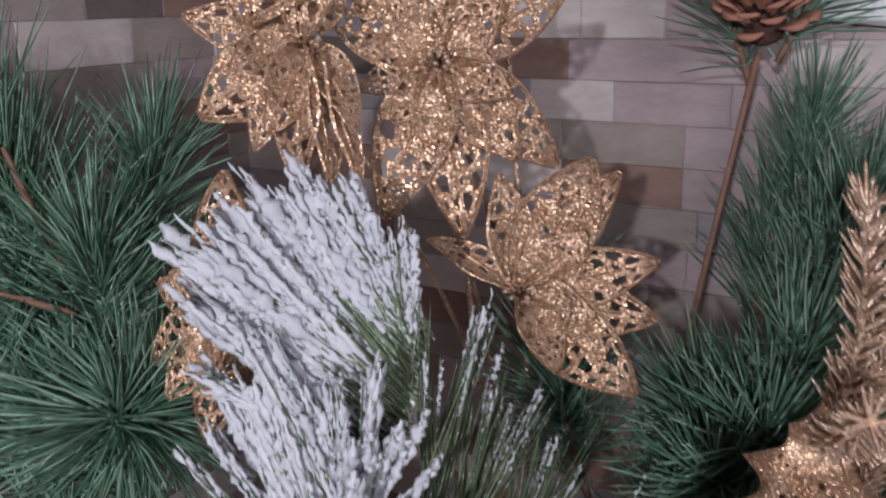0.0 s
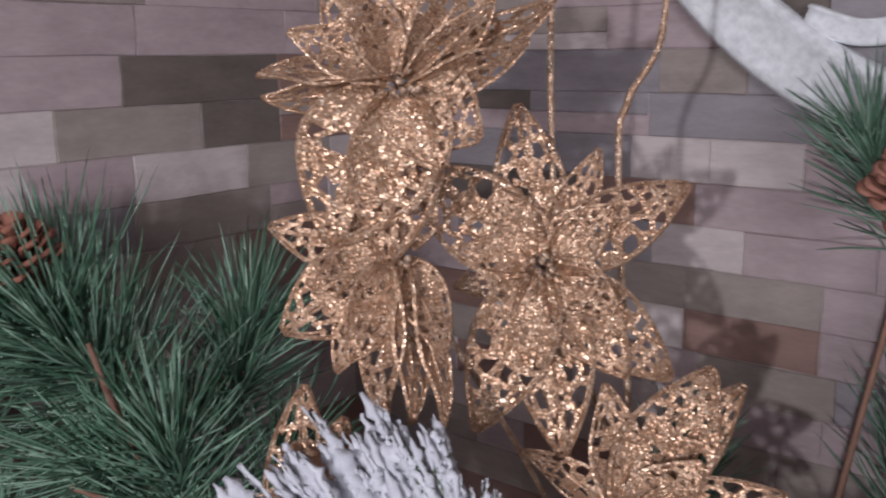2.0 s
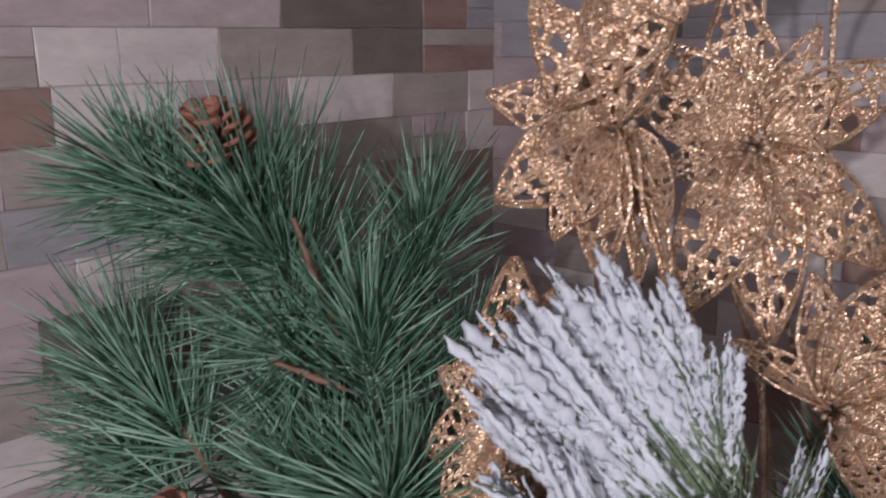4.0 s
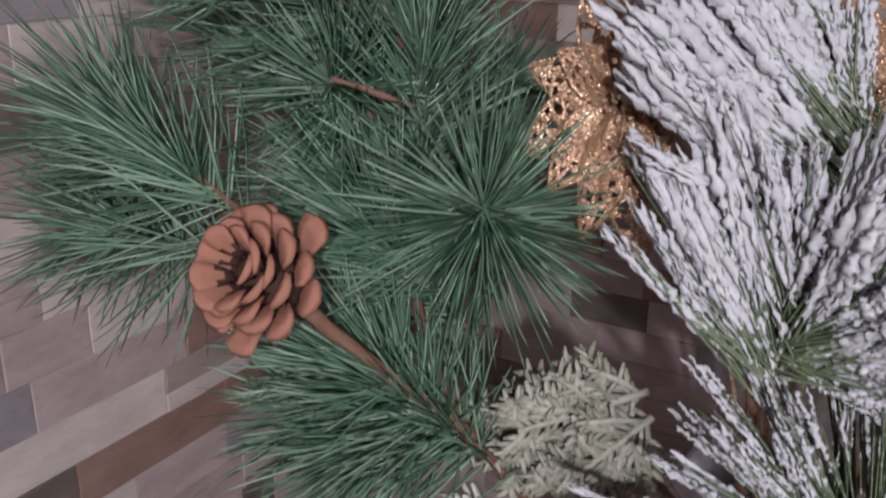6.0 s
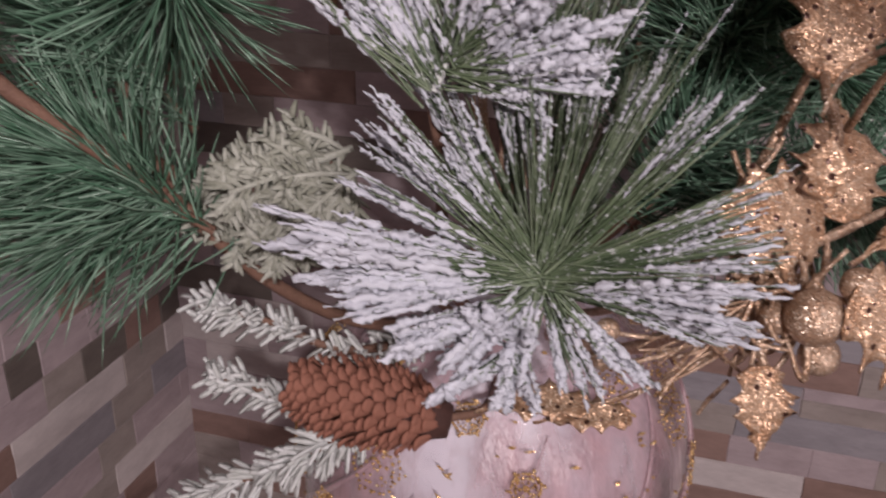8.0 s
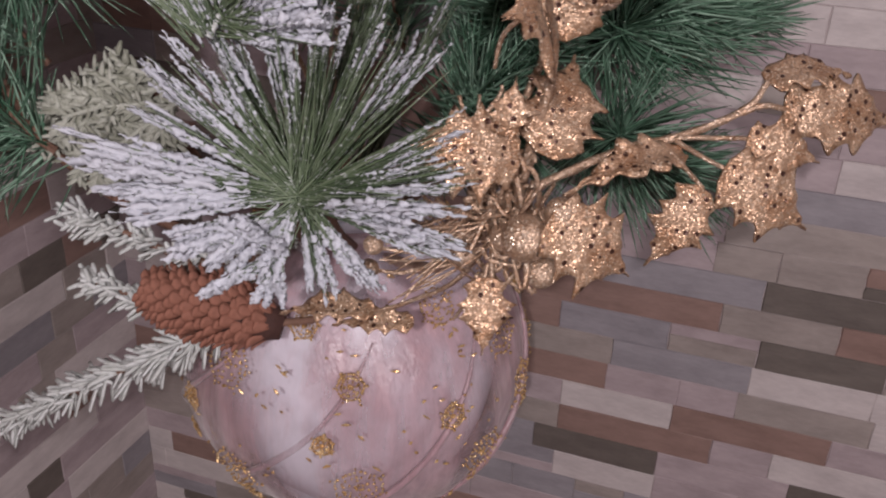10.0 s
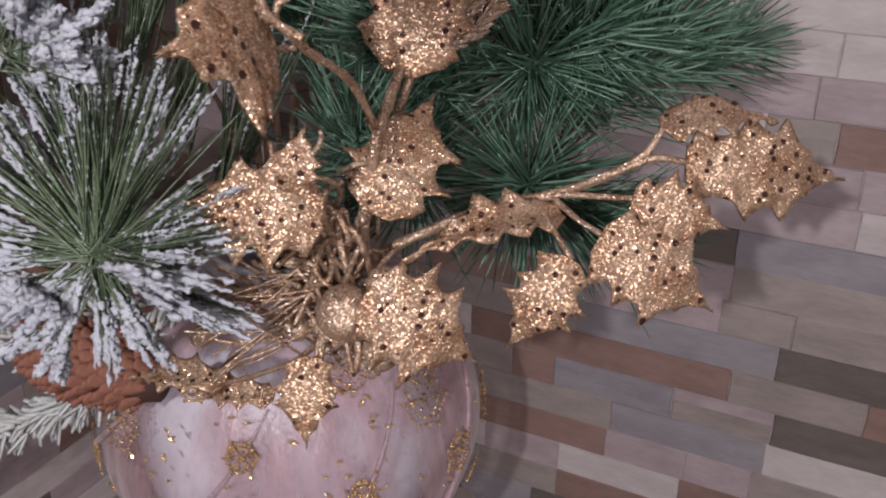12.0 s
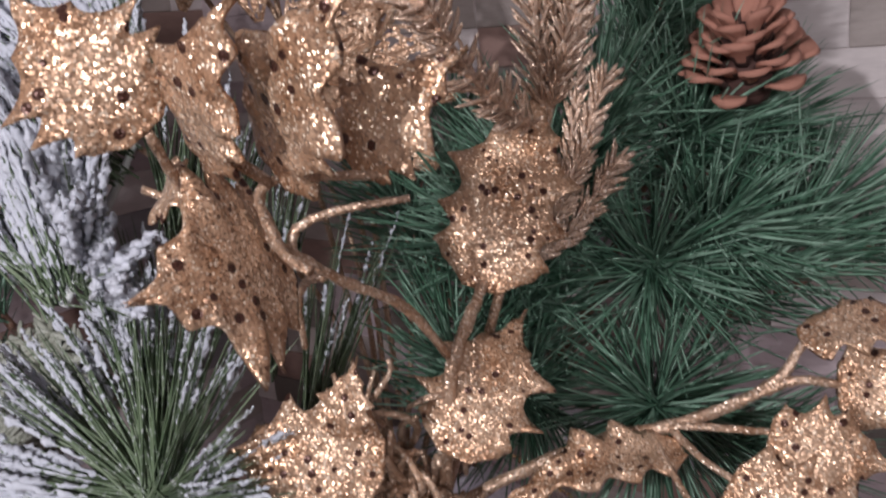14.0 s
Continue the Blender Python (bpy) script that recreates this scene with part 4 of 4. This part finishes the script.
def poinsettia(at, face, size, label, seed, stem_to, petals):
    """A flower that faces the given way. Each petal: its angle round the flower, length, width, how far its tip stands out, and its twist."""
    g = random.Random(seed)
    flower = thing("lace_poinsettia", label, "artificial flower", "gold poinsettias")
    flower.matrix_world = Matrix.Translation(at) @ basis(face, (0, 0, 1)).to_4x4()
    for k, (angle, length, width, out, twist) in enumerate(petals):
        tilt = math.degrees(math.atan2(out, length))
        full = math.hypot(length, out)
        m = pose(0, 0, 0.0012 * (k % 4), 0, 0, angle - 90) @ pose(0, 0.003, 0, tilt, 0, 0) @ pose(0, 0, 0, 0, twist * g.choice((1, 1, -1)), 0)
        part("petal", PETALS[g.randrange(4)], flower, "", m @ Matrix.Diagonal((size * width / 0.022, size * full / 0.05, size * full / 0.05, 1)))
    for k in range(9):
        a, tilt = g.uniform(0, 6.28), g.uniform(0.1, 0.7)
        way = Vector((math.cos(a) * tilt, math.sin(a) * tilt, 1)).normalized()
        v, f = tube_data([way * 0.002, way * 0.008, way * 0.013], (0.0007, 0.0007, 0.0013), 5, 0.2)
        part("stamen", mesh_of("stamen", v, f, STEM_GOLD), flower)
    inv = flower.matrix_world.inverted()
    back = Vector(at) - Vector(face).normalized() * 0.03
    mids = [Vector(at), back, (back + Vector(stem_to)) / 2 + Vector((0, 0.05, 0)), Vector(stem_to)]
    tube("stem", [tuple(inv @ p) for p in mids], (0.0013, 0.0013, 0.0016), STEM_GOLD, flower, "gold glitter stem", 24, 6)
    return flower


poinsettia((0.3326, -0.2448, 0.578), (0.513, -0.832, 0.212), 1.0, "rose gold lace poinsettia with glittered open petals", 1, MOUTH + (0.0, 0.01, 0), (
    (100, 0.0565, 0.0237, 0.000, 0), (64, 0.0423, 0.0154, 0.006, 15), (30, 0.0570, 0.0230, 0.000, 0), (-41, 0.0598, 0.0237, -0.004, 0), (-52, 0.0455, 0.0230, 0.006, 0),
    (-83, 0.0653, 0.0267, 0.004, 0), (-111, 0.0606, 0.0267, 0.008, 0), (144, 0.0560, 0.0288, 0.004, 0), (-165, 0.0319, 0.0134, -0.004, 0),
    (122, 0.026, 0.018, 0.014, 0), (41, 0.028, 0.018, 0.014, 0), (-30, 0.026, 0.018, 0.014, 0), (-127, 0.026, 0.018, 0.014, 0), (170, 0.026, 0.016, 0.012, 0)))
poinsettia((0.3107, -0.2992, 0.5877), (0.64, -0.741, 0.203), 1.0, "rose gold lace poinsettia turned aside with folded petals", 2, MOUTH + (0.0, 0.0, 0), (
    (165, 0.0403, 0.0177, 0.000, 0), (-148, 0.0422, 0.0251, 0.000, 0), (-121, 0.0379, 0.0167, 0.006, 20), (-99, 0.0470, 0.0204, 0.012, 45), (-82, 0.0478, 0.0186, 0.018, 55),
    (-70, 0.0523, 0.0167, 0.010, 60), (84, 0.0300, 0.0223, 0.000, 20), (129, 0.0264, 0.0186, -0.004, 0), (-60, 0.0300, 0.0170, 0.016, 40), (-113, 0.0300, 0.0180, 0.018, 20), (-160, 0.024, 0.018, 0.014, 10)))
poinsettia((0.3644, -0.2377, 0.4851), (0.407, -0.844, 0.349), 1.0, "rose gold lace poinsettia low beside the flocked pick", 3, MOUTH + (0.005, 0.01, 0), (
    (98, 0.0457, 0.0197, 0.008, 20), (62, 0.0621, 0.0302, 0.000, 0), (52, 0.0641, 0.0213, -0.008, 10), (14, 0.0548, 0.0213, 0.000, 0), (-10, 0.0530, 0.0224, 0.004, 0),
    (-40, 0.0578, 0.0269, 0.004, 0), (145, 0.0397, 0.0134, 0.006, 30), (-59, 0.0300, 0.0179, 0.012, 30), (41, 0.0310, 0.0202, 0.014, 10), (-19, 0.0260, 0.0179, 0.016, 10)))
poinsettia((0.3001, -0.3341, 0.4954), (0.393, -0.885, 0.25), 1.0, "rose gold lace poinsettia behind the flocked pick", 4, MOUTH + (-0.005, 0.0, 0), (
    (98, 0.0489, 0.0214, 0.000, 0), (159, 0.0292, 0.0149, 0.000, 0), (-151, 0.0324, 0.0205, 0.000, 0), (-127, 0.0326, 0.0168, 0.006, 10), (-78, 0.0513, 0.0196, 0.000, 0),
    (-100, 0.0426, 0.0168, 0.004, 20), (-54, 0.0320, 0.0186, 0.000, 0), (52, 0.0332, 0.0186, 0.000, 0), (79, 0.0398, 0.0186, -0.004, 10), (141, 0.022, 0.0149, 0.008, 20), (-111, 0.024, 0.0149, 0.008, 20)))
poinsettia((0.3183, -0.3055, 0.6443), (0.649, -0.76, 0.016), 1.0, "rose gold lace poinsettia nodding forwards at the top", 5, MOUTH + (-0.003, 0.01, 0), (
    (-34, 0.0260, 0.0246, 0.008, 0), (-114, 0.0492, 0.0380, 0.010, 0), (-93, 0.0520, 0.0264, 0.004, 10), (171, 0.0391, 0.0167, 0.000, 60), (-172, 0.0373, 0.0150, 0.006, 45),
    (25, 0.0516, 0.0176, 0.000, 45), (11, 0.0376, 0.0158, 0.006, 45), (52, 0.0401, 0.0194, 0.000, 30), (85, 0.0389, 0.0211, -0.004, 10), (123, 0.0356, 0.0211, -0.004, 0),
    (151, 0.0323, 0.0158, 0.004, 30), (36, 0.0330, 0.0150, 0.016, 40), (117, 0.0260, 0.0150, 0.016, 40), (-60, 0.024, 0.018, 0.012, 0)))

lines = thing("glitter_stem", "thin rose gold glitter stem rising above the flowers", "stem", "glitter stems", MOUTH)
tube("stem", [local(MOUTH + (0, 0.012, 0)), local((0.335, -0.222, 0.45)), local((0.325, -0.228, 0.62)), local((0.326, -0.230, 0.72))], (0.0016, 0.0014, 0.0013), STEM_GOLD, lines, "", 30, 6)
lines = thing("glitter_stem", "bent rose gold glitter stem rising above the flowers", "stem", "glitter stems", MOUTH)
tube("stem", [local(MOUTH + (0.004, 0.012, 0)), local((0.352, -0.205, 0.45)), local((0.345, -0.213, 0.605)), local((0.346, -0.210, 0.635)), local((0.354, -0.20, 0.66)), local((0.356, -0.20, 0.72))], (0.0016, 0.0014, 0.0013), STEM_GOLD, lines, "", 40, 6)


# ---------------------------------------------------------------- gold holly branch
def holly_mesh(name, seed, wide=0.62, fold=0.25):
    """A holly leaf one unit long along +y: spined edge, waved blade, raised midrib, real thickness."""
    g = random.Random(seed)
    nu, nv = 73, 9
    spines = [c + g.uniform(-0.035, 0.035) for c in (0.10, 0.30, 0.50, 0.72)]
    amps = [[g.uniform(0.75, 1.2) for _ in spines] for _ in (0, 1)]
    verts, faces = [], []

    def half(s, side):
        env = 0.5 * wide * (math.sin(math.pi * (0.04 + 0.96 * s) ** 0.75) ** 0.7)
        d, amp = min((abs(s - c) / (0.13 if s < c else 0.10), a) for c, a in zip(spines, amps[side]))
        w = env * (0.72 + 0.44 * amp * max(0.0, 1 - d) ** 2.0)
        w = w if s < 0.56 else w * (1 - 0.97 * ((s - 0.56) / 0.44) ** 0.72) + 0.003
        w = max(w, 0.010)
        return w

    for layer in (1, -1):
        for i in range(nu):
            s = i / (nu - 1)
            for k in range(nv):
                u = 2 * k / (nv - 1) - 1
                w = half(s, 0 if u < 0 else 1)
                x = u * w
                z = fold * abs(x) * 0.6 - 0.9 * abs(u) ** 3 * 0.03 + 0.10 * math.sin(math.pi * s) + 0.03 * abs(u) ** 2 * math.cos(s * 30.0) + (0.012 if k == nv // 2 else 0)
                sweep = 0.03 * abs(u) ** 2 * (1 if s > 0.1 else 0)
                verts.append((x, s + sweep, z + layer * 0.011))
    n = nu * nv
    for i in range(nu - 1):
        for k in range(nv - 1):
            a = i * nv + k
            faces.append((a, a + 1, a + nv + 1, a + nv))
            faces.append((n + a, n + a + nv, n + a + nv + 1, n + a + 1))
    rim = [k for k in range(nv)] + [i * nv + nv - 1 for i in range(1, nu)] + [(nu - 1) * nv + k for k in range(nv - 2, -1, -1)] + [i * nv for i in range(nu - 2, 0, -1)]
    for a, b in zip(rim, rim[1:] + rim[:1]):
        faces.append((b, a, n + a, n + b))
    return (verts, faces)


holly = thing("gold_holly_branch", "rose gold glitter holly branch with spiny leaves and berries", "holly branch", at=MOUTH)


def holly_leaf(base, tip, face, wide, seed, fold=0.25, label=""):
    b, t = Vector(local(base)), Vector(local(tip))
    L = (t - b).length
    y = (t - b).normalized()
    x = y.cross(Vector(face)).normalized()
    m = Matrix.Translation(b) @ Matrix((x, y, x.cross(y))).transposed().to_4x4()
    v, f = holly_mesh("leaf", seed, 0.88 * wide, fold)
    v = [(p[0] * L, p[1] * L, p[2] * L) for p in v]
    return part("leaf", mesh_of("leaf", v, f, HOLLY), holly, label, m)


TOCAM = (0.42, -0.80, 0.42)
LEAVES = [
    ((0.494, -0.387, 0.460), (0.497, -0.427, 0.461), (0.85, -0.40, 0.30), 1.2, 0.05),
    ((0.485, -0.354, 0.394), (0.444, -0.377, 0.397), TOCAM, 0.82, 0.2),
    ((0.490, -0.332, 0.386), (0.490, -0.290, 0.416), TOCAM, 0.75, 0.2),
    ((0.498, -0.352, 0.369), (0.529, -0.334, 0.342), TOCAM, 0.95, 0.2),
    ((0.551, -0.309, 0.374), (0.534, -0.320, 0.341), TOCAM, 0.72, 0.2),
    ((0.557, -0.301, 0.380), (0.594, -0.285, 0.354), TOCAM, 0.82, 0.2),
    ((0.564, -0.290, 0.391), (0.594, -0.277, 0.381), TOCAM, 0.78, 0.2),
    ((0.576, -0.271, 0.399), (0.624, -0.232, 0.389), TOCAM, 0.62, 0.2),
]
LEAVES_MORE = [
    ((0.566, -0.271, 0.411), (0.600, -0.250, 0.412), (0.2, -0.3, 0.9), 0.60, 0.3),
    ((0.540, -0.290, 0.380), (0.500, -0.330, 0.371), (0.2, -0.3, 0.9), 0.40, 0.9),
    ((0.482, -0.301, 0.425), (0.488, -0.264, 0.484), TOCAM, 0.64, 0.2),
    ((0.474, -0.352, 0.338), (0.478, -0.362, 0.308), TOCAM, 0.80, 0.3),
    ((0.416, -0.330, 0.296), (0.373, -0.340, 0.291), (0.1, -0.4, 0.9), 0.45, 0.6),
    ((0.432, -0.320, 0.288), (0.395, -0.330, 0.284), (0.1, -0.5, 0.8), 0.45, 0.6),
    ((0.498, -0.418, 0.490), (0.483, -0.431, 0.516), TOCAM, 0.95, 0.2),
    ((0.502, -0.410, 0.484), (0.528, -0.420, 0.512), TOCAM, 0.62, 0.2),
    ((0.510, -0.400, 0.480), (0.543, -0.410, 0.512), TOCAM, 0.66, 0.2),
    ((0.519, -0.390, 0.480), (0.541, -0.381, 0.499), TOCAM, 0.85, 0.3),
    ((0.472, -0.398, 0.474), (0.499, -0.408, 0.476), TOCAM, 0.55, 0.4),
    ((0.481, -0.364, 0.404), (0.483, -0.358, 0.424), TOCAM, 0.80, 0.5),
]
for k, (a, b, face, wide, fold) in enumerate(LEAVES + LEAVES_MORE):
    holly_leaf(a, b, face, wide, 60 + k, fold)


def gold_tube(points, radii, n=24):
    tube("stem", [local(p) for p in points], radii, STEM_GOLD, holly, "", n, 7, 0.18)


CENTRE = (0.478, -0.325, 0.360)
gold_tube([MOUTH + (0.02, -0.01, 0), (0.42, -0.27, 0.29), (0.455, -0.31, 0.33), CENTRE], (0.0030, 0.0034, 0.0036))
gold_tube([CENTRE, (0.487, -0.310, 0.366), (0.517, -0.295, 0.381), (0.539, -0.285, 0.387), (0.561, -0.280, 0.400), (0.568, -0.274, 0.411)], (0.0022, 0.0019, 0.0014), 30)
gold_tube([(0.539, -0.285, 0.387), (0.557, -0.282, 0.397), (0.568, -0.278, 0.402), (0.578, -0.270, 0.399)], (0.0016, 0.0012))
gold_tube([(0.535, -0.287, 0.386), (0.549, -0.287, 0.388), (0.566, -0.289, 0.391)], (0.0012, 0.0010), 10)
gold_tube([(0.535, -0.287, 0.385), (0.547, -0.296, 0.383), (0.559, -0.300, 0.380)], (0.0012, 0.0010), 10)
gold_tube([(0.530, -0.290, 0.384), (0.540, -0.300, 0.380), (0.551, -0.309, 0.374)], (0.0012, 0.0010), 10)
gold_tube([CENTRE, (0.484, -0.325, 0.395), (0.488, -0.325, 0.412), (0.484, -0.308, 0.422), (0.483, -0.300, 0.428)], (0.0026, 0.0022, 0.0016), 26)
gold_tube([(0.490, -0.330, 0.416), (0.494, -0.350, 0.436), (0.497, -0.375, 0.451), (0.497, -0.390, 0.462), (0.482, -0.396, 0.470), (0.467, -0.400, 0.475)], (0.0014, 0.0012, 0.0009), 34)
gold_tube([(0.497, -0.390, 0.461), (0.498, -0.395, 0.472), (0.503, -0.396, 0.477), (0.515, -0.394, 0.478), (0.528, -0.390, 0.478)], (0.0013, 0.0009), 24)
gold_tube([(0.497, -0.388, 0.459), (0.498, -0.386, 0.465), (0.505, -0.380, 0.468), (0.516, -0.370, 0.469)], (0.0012, 0.0008), 22)
gold_tube([(0.496, -0.378, 0.452), (0.489, -0.377, 0.450), (0.481, -0.373, 0.442), (0.478, -0.370, 0.430)], (0.0011, 0.0008), 20)
gold_tube([(0.497, -0.392, 0.464), (0.505, -0.396, 0.462), (0.512, -0.397, 0.460)], (0.0012, 0.0010), 8)
gold_tube([(0.503, -0.396, 0.477), (0.505, -0.403, 0.481), (0.504, -0.409, 0.485)], (0.0012, 0.0010), 8)
gold_tube([(0.484, -0.396, 0.470), (0.490, -0.408, 0.480), (0.498, -0.418, 0.490)], (0.0012, 0.0010), 8)
gold_tube([(0.515, -0.394, 0.478), (0.513, -0.398, 0.480), (0.510, -0.400, 0.481)], (0.0011, 0.0010), 6)
gold_tube([CENTRE, (0.480, -0.345, 0.385), (0.484, -0.353, 0.394)], (0.0014, 0.0011), 10)
gold_tube([CENTRE, (0.46, -0.335, 0.345), (0.44, -0.342, 0.338), (0.424, -0.345, 0.338)], (0.0013, 0.0009), 14)
gold_tube([CENTRE, (0.455, -0.332, 0.335), (0.435, -0.34, 0.326), (0.422, -0.345, 0.327)], (0.0013, 0.0009), 14)
gold_tube([CENTRE, (0.455, -0.325, 0.320), (0.432, -0.328, 0.304), (0.416, -0.330, 0.296)], (0.0013, 0.0010), 14)

# fine wires that reach out over the flocked pick, and the close mesh of short ones round the middle
ww = np.random.RandomState(53)
for k in range(34):
    a = np.array((0.470, -0.334, 0.352)) + ww.normal(0, 1, 3) * (0.004, 0.003, 0.011)
    b = np.array((0.440, -0.360, 0.352)) + ww.normal(0, 1, 3) * (0.007, 0.005, 0.014)
    gold_tube([a, (a + b) / 2 + ww.normal(0, 0.002, 3), b], (0.0006, 0.0005, 0.0004), 8)
for k in range(60):
    a = np.array((0.470, -0.337, 0.366)) + ww.normal(0, 1, 3) * (0.007, 0.004, 0.016)
    way = unit(ww.normal(0, 1, 3) * (0.5, 0.4, 1.0))
    b = a + way * ww.uniform(0.010, 0.022)
    gold_tube([a, (a + b) / 2 + ww.normal(0, 0.003, 3), b], (0.0008, 0.0010, 0.0007), 8)
# wiry bunch in the middle
wg = np.random.RandomState(31)
for k in range(44):
    a = np.array(CENTRE) + wg.normal(0, 1, 3) * (0.007, 0.005, 0.010)
    upright = k % 3
    way = unit(np.array((wg.uniform(-0.45, 0.3), wg.uniform(-0.8, -0.1), wg.uniform(-0.6, 0.6) if upright == 0 else wg.choice((-1, 1)) * wg.uniform(0.7, 1.4))))
    L = wg.uniform(0.014, 0.036)
    kink = wg.normal(0, 0.004, 3)
    gold_tube([a, a + way * L * 0.5 + kink, a + way * L, a + way * L * 0.9 - kink * 1.5], (0.0009, 0.0012, 0.0011, 0.0008), 12)


def berry(at, r, seed):
    bm = bmesh.new()
    bmesh.ops.create_icosphere(bm, subdivisions=3, radius=r)
    g = random.Random(seed)
    for v in bm.verts:
        d = v.co.normalized()
        v.co *= 1 + 0.03 * noise.noise(d * 3 + Vector((seed, 0, 0))) - (0.16 * max(0, d.dot(Vector(TOCAM).normalized()) - 0.93) / 0.07)
    part("berry", from_bm("berry", bm, STEM_GOLD), holly, "round glitter berry", Matrix.Translation(local(at)))


for k, (at, r) in enumerate((((0.489, -0.350, 0.358), 0.0098), ((0.501, -0.345, 0.369), 0.0063), ((0.494, -0.338, 0.338), 0.0072), ((0.478, -0.342, 0.352), 0.0060), ((0.461, -0.340, 0.340), 0.0055), ((0.422, -0.345, 0.339), 0.0045), ((0.420, -0.345, 0.327), 0.0045))):
    berry(at, r, k)


# gold fern fronds above the holly
fern = thing("gold_fern_pick", "feathery rose gold glitter fern rising behind the holly", "fern pick", at=MOUTH)
tube("stem", [local(MOUTH + (0.02, 0, 0)), local((0.44, -0.28, 0.33)), local((0.478, -0.285, 0.42)), local((0.488, -0.268, 0.470))], (0.0022, 0.0020, 0.0014), STEM_GOLD, fern, "", 24, 6)
fg = np.random.RandomState(77)
for tip in ((0.513, -0.300, 0.556), (0.497, -0.302, 0.546), (0.530, -0.298, 0.538), (0.507, -0.348, 0.508), (0.521, -0.292, 0.550), (0.511, -0.273, 0.482), (0.513, -0.274, 0.458), (0.503, -0.268, 0.497), (0.507, -0.275, 0.467)):
    low = tip[1] > -0.28
    a, b = np.array(local((0.488, -0.285, 0.428) if low else (0.488, -0.268, 0.467))), np.array(local(tip))
    mid = (a + b) / 2 + fg.normal(0, 0.003, 3)
    line = smooth_line([a, mid, b], 16)
    pieces = [tube_data(line, (0.0012, 0.0007), 5, 0.1)]
    ax = unit(b - a)
    count = 150
    s = fg.randint(2, 16, count)
    rnd = unit(np.cross(np.tile(ax, (count, 1)), fg.normal(0, 1, (count, 3))))
    L = (0.008 if low else 0.013) * fg.uniform(0.7, 1.1, count)
    pieces.append(needle_data(line[s], unit(ax * 1.0 + rnd * 0.8), L, 0.0019, np.outer(L, ax) * 0.15))
    part("frond", mesh_of("frond", *joined([(list(map(tuple, v)), f) for v, f in pieces]), FERN_GOLD), fern)

# ---------------------------------------------------------------- white carved plaque on the wall
plaque = thing("wall_plaque", "white carved scrollwork plaque hanging on the stone wall", "plaque", at=(0.496, -0.006, 0.882))


def bar(name, points, width, depth, label=""):
    """A moulded strip along a line on the wall: rounded in section, with a raised bead along one edge."""
    p = smooth_line(points, max(12, 6 * len(points)))
    p2 = np.array([(q[0], 0, q[1]) for q in p])
    tang = unit(np.gradient(p2, axis=0))
    nor = np.cross(tang, (0, 1, 0))
    section = [(-0.5, 0.0), (-0.5, 0.55), (-0.38, 0.9), (-0.26, 0.62), (0.0, 0.72), (0.28, 0.62), (0.40, 1.0), (0.5, 0.6), (0.5, 0.0)]
    verts, faces = [], []
    for q, n in zip(p2, nor):
        for u, d in section:
            verts.append(q + n * u * width + np.array((0, -d * depth, 0)))
    m = len(section)
    for i in range(len(p2) - 1):
        for k in range(m - 1):
            faces.append((i * m + k, i * m + k + 1, (i + 1) * m + k + 1, (i + 1) * m + k))
    faces += [tuple(range(m))[::-1], tuple((len(p2) - 1) * m + k for k in range(m))]
    part(name, mesh_of(name, verts, faces, PLASTER), plaque, label)


R = 0.282
for a0 in (225, 315, 45, 135):
    c = [(R * math.cos(radians(a0 + d)) * (1.0), R * math.sin(radians(a0 + d))) for d in np.linspace(-45, 45, 7)]
    bar("rim", c, 0.038, 0.014)
for a0 in range(0, 360, 45):
    for flip in (1, -1):
        pts = []
        for u in np.linspace(0, 1, 10):
            ang = radians(a0 + flip * (4 + 230 * u))
            rr = 0.066 * (1 - 0.72 * u)
            cx, cz = 0.195 * math.cos(radians(a0 + flip * 11)), 0.195 * math.sin(radians(a0 + flip * 11))
            pts.append((cx + rr * math.cos(ang), cz + rr * math.sin(ang)))
        bar("scroll", pts, 0.014, 0.010)
for a0 in range(0, 360, 45):
    c, s = math.cos(radians(a0)), math.sin(radians(a0))
    bar("spoke", [(0.02 * c, 0.02 * s), (0.14 * c, 0.14 * s), (0.268 * c, 0.268 * s)], 0.013, 0.009)

# ---------------------------------------------------------------- stone walls
stone_wall("wall_north", Matrix.Translation((0, 0, 0)), 2.5, KNOWN_RIGHT, 11, (0.0, 0.80, -0.06, 0.72), 0.0262, 0.0)
stone_wall("wall_west", pose(0, 0, 0, 0, 0, 90) @ Matrix.Diagonal((-1, 1, 1, 1)), 2.4, KNOWN_LEFT, 12, (0.0, 0.46, -0.06, 0.74), 0.0304, 0.0156)
